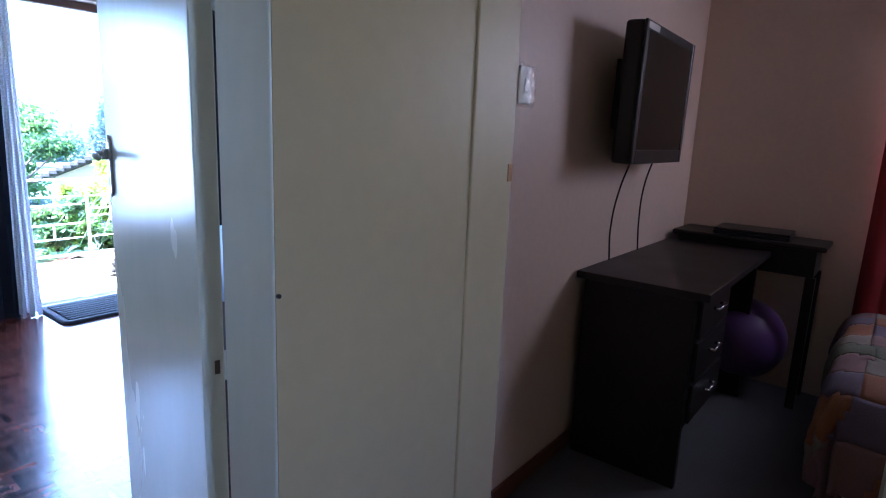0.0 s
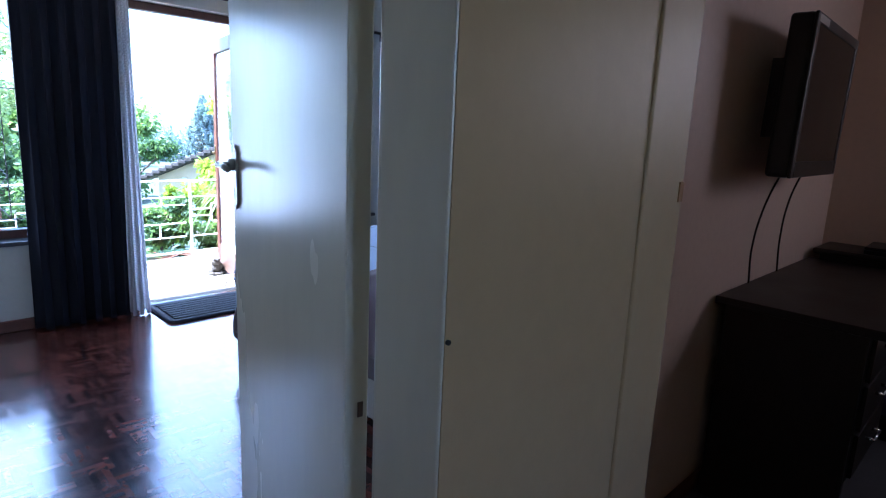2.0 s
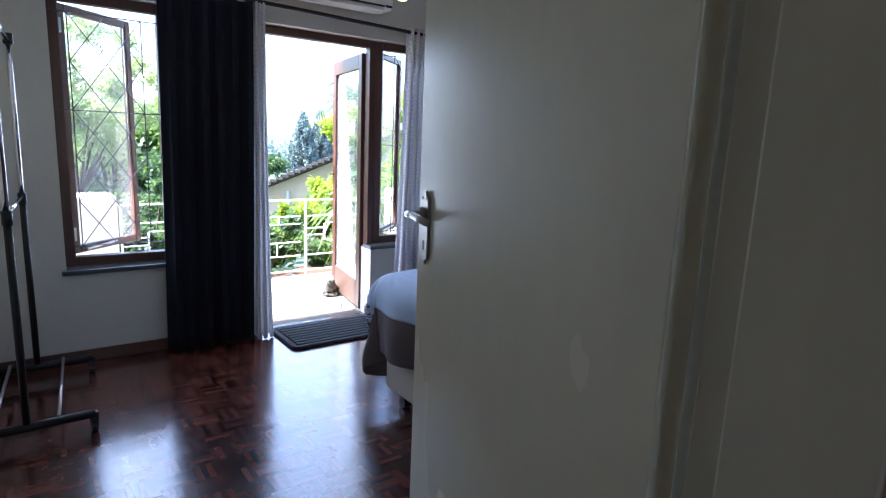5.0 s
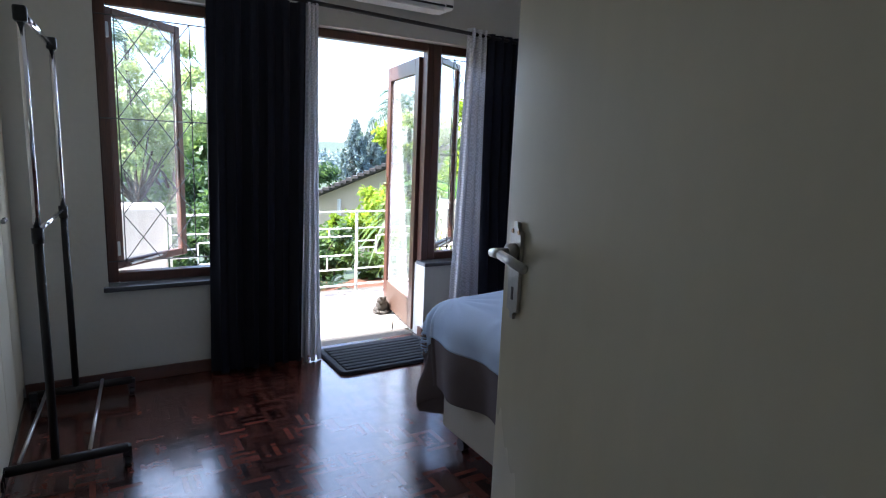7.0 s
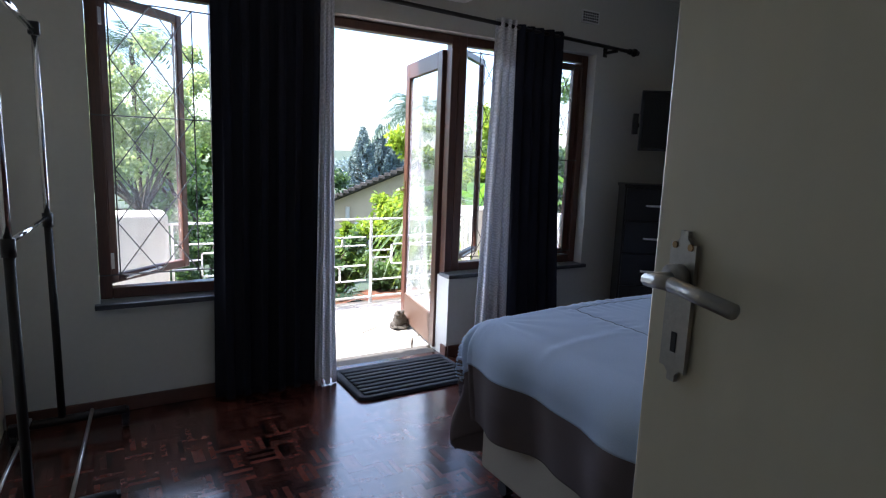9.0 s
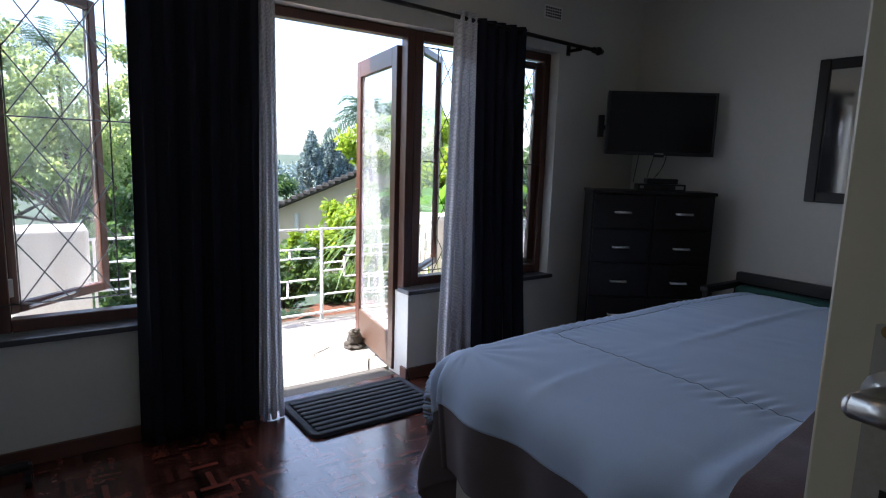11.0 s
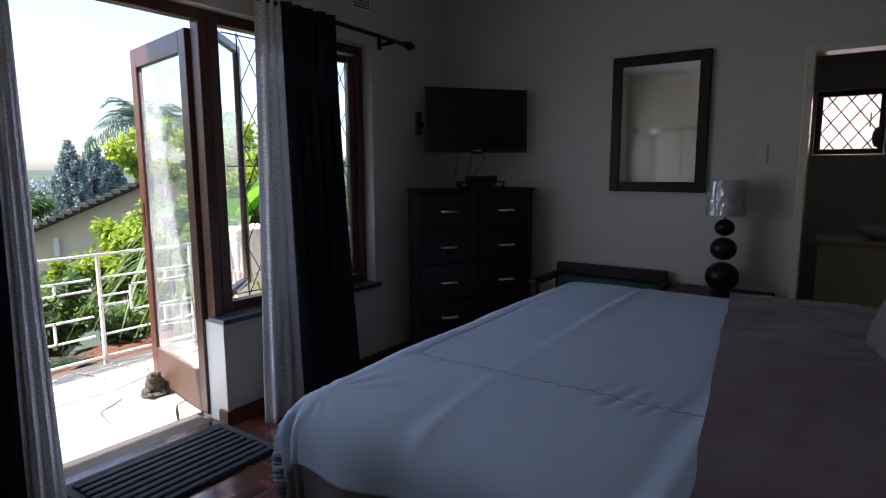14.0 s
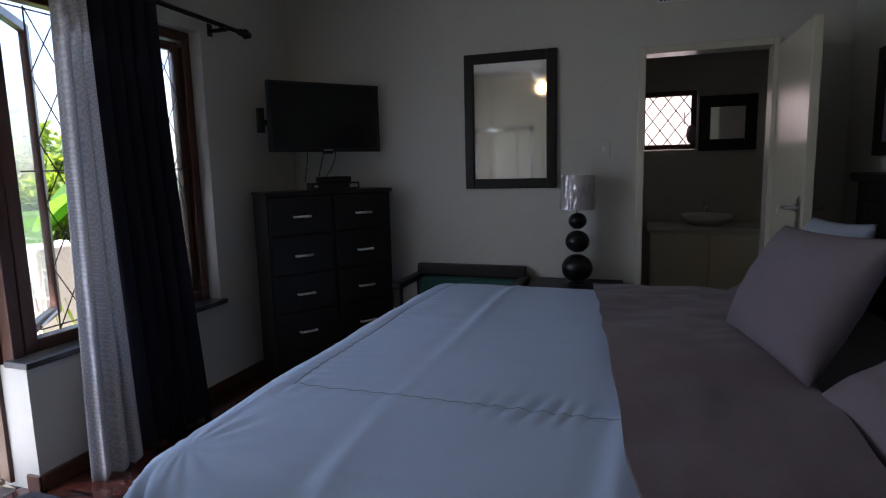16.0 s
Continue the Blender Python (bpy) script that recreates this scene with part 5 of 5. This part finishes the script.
def clumps(centre, spread, count, r, seed):
    g = random.Random(seed)
    return [(centre[0] + g.gauss(0, spread[0]), centre[1] + g.gauss(0, spread[1]), centre[2] + g.gauss(0, spread[2]), r * g.uniform(0.6, 1.3)) for _ in range(count)]


def plant(name, base, centres, n, size, material, label, category, seed, trunk=0.05, group=""):
    t = thing(name, base, label, category, group)
    inv = t.matrix_world.inverted()
    if trunk:
        bm = bmesh.new()
        cx = sum(c[0] for c in centres) / len(centres)
        cy = sum(c[1] for c in centres) / len(centres)
        cz = min(c[2] for c in centres)
        fork = (base[0] * 0.5 + cx * 0.5, base[1] * 0.5 + cy * 0.5, base[2] + (cz - base[2]) * 0.8)
        rod_between(bm, base, fork, trunk, 8, trunk * 0.7)
        for c in centres[:14]:
            rod_between(bm, fork, c[:3], trunk * 0.45, 5, trunk * 0.12)
        part("trunk", placed(bm, inv), M_BARK, t)
    me = leaves(centres, n, size, seed)
    me.transform(inv)
    me.materials.append(material)
    cr_ = new("crown", me)
    cr_.parent = t
    return t


# shrubs beyond the railing
for k, (x, y, z, sx, sz, n) in enumerate(((1.9, 2.9, 0.02, 0.35, 0.16, 2600), (2.75, 3.6, -0.1, 0.35, 0.2, 2600), (1.0, 3.2, 0.05, 0.4, 0.2, 2400), (3.4, 2.7, 0.05, 0.3, 0.2, 2200), (0.2, 3.3, 0.1, 0.4, 0.2, 2200))):
    plant("shrub", (x, y, -0.55), clumps((x, y, z), (sx, 0.25, sz), 20, 0.15, 20 + k), n * 3, 0.036, M_LEAF if k % 2 else M_DARKLEAF, "leafy green shrub below the terrace railing", "shrub", 30 + k, 0.03, "shrubs along the railing")
plant("shrub", (3.1, 3.1, -0.5), clumps((3.22, 3.1, 0.5), (0.14, 0.2, 0.22), 18, 0.13, 50) + clumps((3.48, 3.1, 1.1), (0.1, 0.15, 0.24), 12, 0.12, 51), 8000, 0.038, M_LIME, "lime-green bush growing above the railing", "shrub", 52, 0.03)
plant("shrub", (5.3, 4.6, -0.8), clumps((5.3, 4.6, 0.9), (0.5, 0.35, 0.5), 30, 0.22, 60), 11000, 0.046, M_LIME, "tall lime-green bush beside the terrace", "shrub", 61, 0.04)
plant("shrub", (5.9, 3.6, -0.5), clumps((5.9, 3.6, 0.9), (0.5, 0.4, 0.6), 26, 0.25, 62), 10000, 0.05, M_LEAF, "dense green bush beside the terrace", "shrub", 63, 0.05)
# broad tree beyond the west window
plant("tree", (1.0, 9.5, -2.0), clumps((0.7, 9.5, 1.7), (1.1, 0.8, 0.75), 44, 0.34, 70), 20000, 0.045, M_GLARELEAF, "broad leafy garden tree", "tree", 71, 0.08)
plant("tree", (-1.2, 8.0, -2.0), clumps((-1.0, 8.0, 1.4), (0.9, 0.8, 0.8), 32, 0.34, 72), 14000, 0.048, M_GLARELEAF, "broad leafy garden tree", "tree", 73, 0.07)
plant("tree", (2.2, 7.5, -1.6), clumps((2.2, 7.5, 0.2), (0.55, 0.5, 0.4), 28, 0.3, 74), 16000, 0.046, M_DARKLEAF, "rounded dark green garden tree", "tree", 75, 0.1)


def conifer(base, height, width, label, seed):
    t = thing("pine_tree", base, label, "tree")
    inv = t.matrix_world.inverted()
    bm = rod_between(bmesh.new(), base, (base[0], base[1], base[2] + height), 0.22, 8, 0.03)
    part("trunk", placed(bm, inv), M_BARK, t)
    g = random.Random(seed)
    cs, limbs = [], bmesh.new()
    for k in range(20):
        f = k / 19
        z = base[2] + height * (0.12 + 0.86 * f)
        for a in range(5):
            an = (a + 0.5 * (k % 2)) * math.tau / 5 + g.uniform(-0.3, 0.3)
            reach = width * (1 - f) ** 0.75 * g.uniform(0.7, 1.1) + 0.06
            ends = []
            for q in (0.25, 0.5, 0.75, 1.0):
                r = reach * q
                ends.append((base[0] + r * math.cos(an), base[1] + r * math.sin(an), z + 0.32 * q * q * (1 - 0.5 * f)))
                cs.append((*ends[-1], 0.13 - 0.05 * q))
            cs += [(ends[-1][0], ends[-1][1], ends[-1][2] + h, 0.045) for h in (0.1, 0.2, 0.3)]
            rod_between(limbs, (base[0], base[1], z), ends[-1], 0.03, 4, 0.01)
    cs += [(base[0], base[1], base[2] + height * 0.98 + h, 0.05) for h in (0.05, 0.15, 0.25, 0.35)]
    part("branches", placed(limbs, inv), M_BARK, t)
    me = leaves(cs, 22000, 0.045, seed, long=3.0)
    me.transform(inv)
    me.materials.append(M_HAZELEAF)
    cr_ = new("crown", me)
    cr_.parent = t


conifer((11.95, 25, -2.6), 4.75, 1.15, "tall blue-green conifer behind the neighbouring house", 81)
conifer((13.2, 25.6, -2.6), 4.95, 1.15, "tall blue-green conifer behind the neighbouring house", 82)
conifer((14.3, 26.2, -2.6), 4.5, 1.0, "tall blue-green conifer behind the neighbouring house", 83)
# far trees, their haze comes from the tinted leaf colour
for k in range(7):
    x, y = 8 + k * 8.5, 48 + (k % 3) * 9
    plant("tree", (x, y, -3), clumps((x, y, -1.2), (2.6, 1.5, 0.55), 26, 1.3, 90 + k), 9000, 0.22, M_HAZELEAF, "hazy far tree on the hillside", "tree", 100 + k, 0.3, "far trees")
for k in range(6):
    x, y = -14 + k * 4.2, 22 + (k % 2) * 5
    plant("tree", (x, y, -3), clumps((x, y, 0.6), (1.6, 1.0, 1.1), 26, 0.9, 120 + k), 13000, 0.14, M_LEAF, "tall green tree across the garden", "tree", 130 + k, 0.25, "garden trees")


def frond_plant(name, base, crown, count, length, width, material, label, category, seed, droop=1.0, leaflets=True, trunk=0.07):
    """A palm or strap-leaved plant: arching fronds from one crown."""
    t = thing(name, base, label, category)
    inv = t.matrix_world.inverted()
    g = random.Random(seed)
    if trunk:
        part("trunk", placed(rod_between(bmesh.new(), base, crown, trunk, 10, trunk * 0.7), inv), M_BARK, t)
    v, f = [], []
    for k in range(count):
        an = k * 2.4 + g.uniform(-0.3, 0.3)
        up = g.uniform(0.15, 1.1)
        L = length * g.uniform(0.75, 1.15)
        pts = []
        for s in range(13):
            q = s / 12
            r = L * q * math.cos(up) * (1 - 0.1 * q)
            z = L * (q * math.sin(up) - droop * 0.75 * q * q)
            pts.append(Vector((crown[0] + r * math.cos(an), crown[1] + r * math.sin(an), crown[2] + z)))
        side = Vector((-math.sin(an), math.cos(an), 0))
        if leaflets:
            for s in range(1, 13):
                for sg in (1, -1):
                    for h in (0, 0.5):
                        p = pts[s].lerp(pts[s - 1], h)
                        q = s / 12
                        ll = width * math.sin(math.pi * (0.12 + 0.85 * q)) * g.uniform(0.85, 1.1)
                        tip = p + side * sg * ll + (pts[s] - pts[s - 1]).normalized() * ll * 0.6 - Vector((0, 0, ll * 0.35))
                        w = (pts[s] - pts[s - 1]) * 0.2
                        i = len(v)
                        v += [tuple(p - w), tuple(p.lerp(tip, 0.5) + w * 0.8), tuple(tip), tuple(p.lerp(tip, 0.5) - w * 0.8)]
                        f.append((i, i + 1, i + 2, i + 3))
        else:
            for s in range(12):
                w0, w1 = (width * math.sin(math.pi * min(1, 0.08 + 0.92 * (s + d) / 12)) ** 0.6 for d in (0, 1))
                i = len(v)
                v += [tuple(pts[s] - side * w0), tuple(pts[s] + side * w0), tuple(pts[s + 1] + side * w1), tuple(pts[s + 1] - side * w1)]
                f.append((i, i + 1, i + 2, i + 3))
    me = bpy.data.meshes.new("fronds")
    me.from_pydata(v, [], f)
    me.transform(inv)
    me.materials.append(material)
    o = new("fronds", me)
    o.parent = t
    return t


frond_plant("palm_tree", (6.38, 8.4, -2.0), (6.38, 8.4, 2.25), 26, 1.45, 0.5, M_PALM, "feathery palm beyond the terrace", "palm", 150)
frond_plant("palm_tree", (1.0, 11.5, -2.0), (0.9, 11.5, 3.4), 18, 1.9, 0.5, M_PALM, "tall feathery palm behind the garden tree", "palm", 151)
frond_plant("strap_plant", (3.05, 2.05, -0.35), (3.05, 2.05, 0.62), 90, 0.90, 0.009, M_LEAF, "strap-leaved plant with arching narrow leaves", "plant", 152, 1.2, False, 0.04)
frond_plant("strap_plant", (3.62, 2.15, -0.35), (3.62, 2.15, 0.62), 130, 0.95, 0.013, M_LIME, "strap-leaved plant with arching narrow leaves", "plant", 153, 1.2, False, 0.04)
frond_plant("strap_plant", (4.15, 2.1, -0.35), (4.15, 2.1, 0.60), 110, 0.90, 0.014, M_LEAF, "strap-leaved plant with arching narrow leaves", "plant", 157, 1.2, False, 0.04)
plant("shrub", (4.75, 3.3, -0.5), clumps((4.75, 3.3, 0.95), (0.5, 0.3, 0.42), 26, 0.2, 66), 9000, 0.047, M_LIME, "bright green bush behind the strap-leaved plants", "shrub", 67, 0.04)
frond_plant("banana_plant", (4.05, 2.55, -0.35), (4.05, 2.55, 0.75), 14, 1.35, 0.14, M_BANANA, "banana plant with broad bright green leaves", "plant", 154, 0.55, False, 0.07)
frond_plant("banana_plant", (5.5, 2.3, -0.35), (5.5, 2.3, 0.8), 12, 1.3, 0.16, M_BANANA, "banana plant with broad bright green leaves", "plant", 155, 0.55, False, 0.07)
frond_plant("fern", (1.55, 2.35, -0.4), (1.55, 2.35, -0.1), 26, 0.55, 0.09, M_PALM, "low ferny palm below the railing", "plant", 156, 0.8)

frond_plant("fern", (2.12, 2.05, -0.4), (2.12, 2.05, -0.12), 30, 0.42, 0.08, M_PALM, "low ferny palm below the railing", "plant", 158, 0.8)
frond_plant("fern", (1.80, 2.0, -0.4), (1.80, 2.0, -0.10), 28, 0.45, 0.08, M_LEAF, "low ferny palm below the railing", "plant", 159, 0.8)
plant("shrub", (2.40, 2.95, -0.5), clumps((2.40, 2.95, 0.08), (0.22, 0.12, 0.12), 18, 0.12, 160), 7000, 0.034, M_LEAF, "leafy green shrub below the terrace railing", "shrub", 161, 0.025, "shrubs along the railing")
plant("shrub", (1.75, 2.6, -0.5), clumps((1.75, 2.6, 0.05), (0.25, 0.15, 0.12), 18, 0.12, 162), 7000, 0.034, M_DARKLEAF, "leafy green shrub below the terrace railing", "shrub", 163, 0.025, "shrubs along the railing")
plant("shrub", (2.555, 3.0, -0.5), [(2.555, 3.0, 0.02 + 0.055 * k, 0.17 - 0.016 * k) for k in range(10)], 2600, 0.03, M_LIME, "small cone-shaped bright green shrub", "shrub", 164, 0.02)

# neighbouring house
M_ROOFT = mat("weathered_roof_tile", (0.06, 0.052, 0.044), 0.85, vary=0.35, scale=2, fine=20, bump=0.6)
hs = thing("neighbour_house", (7.4, 12, -3), "neighbouring house with a cream gable and a dark tiled roof", "house")
HI = hs.matrix_world.inverted()
hs.matrix_world = pose(7.4, 12, -3, 0, 0, -38)


def gable(x0, x1, xp, y, z0, zl, zp, zr, th):
    bm = bmesh.new()
    pts = [(x0, z0), (x1, z0), (x1, zr), (xp, zp), (x0, zl)]
    fr = [bm.verts.new((x, y, z)) for x, z in pts]
    bk = [bm.verts.new((x, y + th, z)) for x, z in pts]
    bm.faces.new(fr)
    bm.faces.new(bk[::-1])
    for k in range(len(pts)):
        bm.faces.new((fr[k], fr[(k + 1) % 5], bk[(k + 1) % 5], bk[k]))
    return bm


part("wall", placed(gable(5.4, 13.4, 9.4, 12.0, -3.2, -0.25, 1.5, -0.25, 3.2), HI), mat("cream_render", (0.56, 0.45, 0.31), 0.85, vary=0.1, scale=1.5, bump=0.3), hs)


def roof_plane(xa, za, xb, zb):
    bm = bmesh.new()
    n = Vector((-(zb - za), 0, xb - xa)).normalized() * 0.12
    q = [(xa, 11.6, za), (xb, 11.6, zb), (xb, 15.3, zb), (xa, 15.3, za)]
    lo = [bm.verts.new(p) for p in q]
    hi = [bm.verts.new((p[0] + n.x, p[1], p[2] + abs(n.z))) for p in q]
    bm.faces.new(lo)
    bm.faces.new(hi)
    for k in range(4):
        bm.faces.new((lo[k], lo[(k + 1) % 4], hi[(k + 1) % 4], hi[k]))
    return bm


part("roof", placed(roof_plane(5.0, -0.40, 9.4, 1.52), HI), M_ROOFT, hs, "dark weathered tile roof slope")
part("roof", placed(roof_plane(13.8, -0.40, 9.4, 1.52), HI), M_ROOFT, hs, "dark weathered tile roof slope")
for k in range(26):
    f = k / 25
    part("verge_tile", placed(boxes((5.0 + 4.3 * f - 0.1, 11.52, -0.34 + 1.9 * f - 0.02, 5.0 + 4.3 * f + 0.09, 11.75, -0.34 + 1.9 * f + 0.065)), HI), M_ROOFT, hs)
for x in (6.4, 7.6):
    wnd = part("window", placed(boxes((x, 11.95, -1.5, x + 0.8, 12.02, -0.75)), HI), M_SILL, hs, "dark house window")
    part("window_frame", placed(boxes((x - 0.05, 11.93, -1.55, x, 12.0, -0.70), (x + 0.8, 11.93, -1.55, x + 0.85, 12.0, -0.70), (x, 11.93, -0.75, x + 0.8, 12.0, -0.70), (x, 11.93, -1.55, x + 0.8, 12.0, -1.50), (x + 0.385, 11.93, -1.5, x + 0.415, 12.0, -0.75)), HI), M_WHITEPL, wnd)
part("vent_pipe", placed(rod_between(bmesh.new(), (6.15, 11.9, -3.1), (6.15, 11.9, -0.25), 0.06), HI), M_WALL_OUT, hs)

# ---- small details ----
part("chipped_paint", boxes((-0.0012, -0.012, 0.850, 0.0008, -0.002, 0.878)), M_WOODWORN, d2, "chip in the paint")
stop = lathe([(0.026, 0.0), (0.026, 0.016), (0.02, 0.028), (0.001, 0.031)], 18, (0.80, -2.60, 0.0))
tagged(part("door_stop", stop, M_BLACKPL, None, "", True), "round black rubber door stop on the parquet", "door stop")
pic = thing("framed_picture", (3.36, -3.42, 1.57), "framed picture with a dark frame above the headboard", "picture", rz=180)
part("frame", boxes((-0.36, -0.03, -0.24, -0.30, 0, 0.24), (0.30, -0.03, -0.24, 0.36, 0, 0.24), (-0.30, -0.028, -0.24, 0.30, 0, -0.18), (-0.30, -0.028, 0.18, 0.30, 0, 0.24), bevel=0.004), M_BLACK, pic)
part("print", boxes((-0.302, -0.012, -0.182, 0.302, -0.004, 0.182)), M_PILLOW, pic, "plain muted print")
setting("boundary_wall", boxes((6.7, -8.0, -0.4, 6.85, 0.9, 2.9)), mat("pink_render", (0.62, 0.50, 0.46), 0.85, vary=0.08, scale=1.5, bump=0.3), "pinkish rendered boundary wall beside the house", "wall")



def switch_wrap(u, v):
    k = noise.noise((u * 9, v * 9, 3)) * 0.006 + noise.noise((u * 25, v * 25, 5)) * 0.003
    edge = min(u, 1 - u, v, 1 - v)
    return (1.64 + (u - 0.5) * 0.09, -3.5835 - min(0.008, edge * 0.08) + min(1, edge * 8) * (k - 0.004), 1.49 + (v - 0.5) * 0.14)


wrapper = bpy.data.objects["light_switch.001"]
sw = part("plastic_wrapper", placed(sheet(switch_wrap, 30, 40), wrapper.matrix_world.inverted()), M_WRAP, wrapper, "clear crinkled plastic wrapper", True)
sw.visible_shadow = False

# ---- parquet: finger blocks laid in a basket weave ----
M_PQ = dict(rough=0.20, coat=0.4, vary=0.6, scale=6, fine=55, bump=0.12, stretch=(1, 1, 1), dist=0.002)
M_PARQ_A = mat("parquet_finger", (0.066, 0.0195, 0.0135), per=1.2, **M_PQ)
M_PARQ_B = mat("parquet_fingers_joined", (0.066, 0.0195, 0.0135), per=1.2, island=True, **M_PQ)
FW, NF = 0.0235, 5
SQ = FW * NF


def finger_mesh(w, l):
    b, t = 0.0002, 0.006
    me = bpy.data.meshes.new("parquet_finger")
    x, y = w / 2 - 0.0001, l / 2 - 0.0001
    v = [(-x, -y, -t), (x, -y, -t), (x, y, -t), (-x, y, -t), (-x, -y, -b), (x, -y, -b), (x, y, -b), (-x, y, -b), (-x + b, -y + b, 0), (x - b, -y + b, 0), (x - b, y - b, 0), (-x + b, y - b, 0)]
    f = [(0, 1, 5, 4), (1, 2, 6, 5), (2, 3, 7, 6), (3, 0, 4, 7), (4, 5, 9, 8), (5, 6, 10, 9), (6, 7, 11, 10), (7, 4, 8, 11), (8, 9, 10, 11)]
    me.from_pydata(v, [], f)
    me.materials.append(M_PARQ_A)
    return me, v, f


FM, FV, FF = finger_mesh(FW, SQ)
floor_ob = bpy.data.objects["floor"]
allv, allf = [], []
tilt = random.Random(11)
made = 0
for i in range(int(4.5 / SQ) + 2):
    for j in range(int(5.6 / SQ) + 1):
        cx, cy = -0.30 + (i + 0.5) * SQ, 0.12 - (j + 0.5) * SQ
        if cx > 4.17 or (cy < -3.5 and cx > 0.62 and cy > -3.9) or (cy < -3.88 and cx > 1.15):
            continue
        turn = (i + j) % 2
        for k in range(NF):
            o = (k - (NF - 1) / 2) * FW
            x, y = (cx + o, cy) if not turn else (cx, cy + o)
            dz = tilt.uniform(-0.0002, 0.0002)
            tx, ty = tilt.uniform(-0.4, 0.4), tilt.uniform(-0.4, 0.4)
            m = pose(x, y, dz, tx, ty, 90 if turn else 0)
            if made < 300 and 0.30 < x < 1.25 and -2.95 < y < -2.0:
                fo = new("parquet_finger", FM)
                fo.parent = floor_ob
                fo.matrix_local = m
                made += 1
            else:
                b0 = len(allv)
                allv += [tuple(m @ Vector(p)) for p in FV]
                allf += [tuple(b0 + q for q in fc) for fc in FF]
pm = bpy.data.meshes.new("parquet_fingers")
pm.from_pydata(allv, [], allf)
pm.materials.append(M_PARQ_B)
pf = tagged(new("parquet_fingers", pm), "", "", "", "stuff")
pf.parent = floor_ob
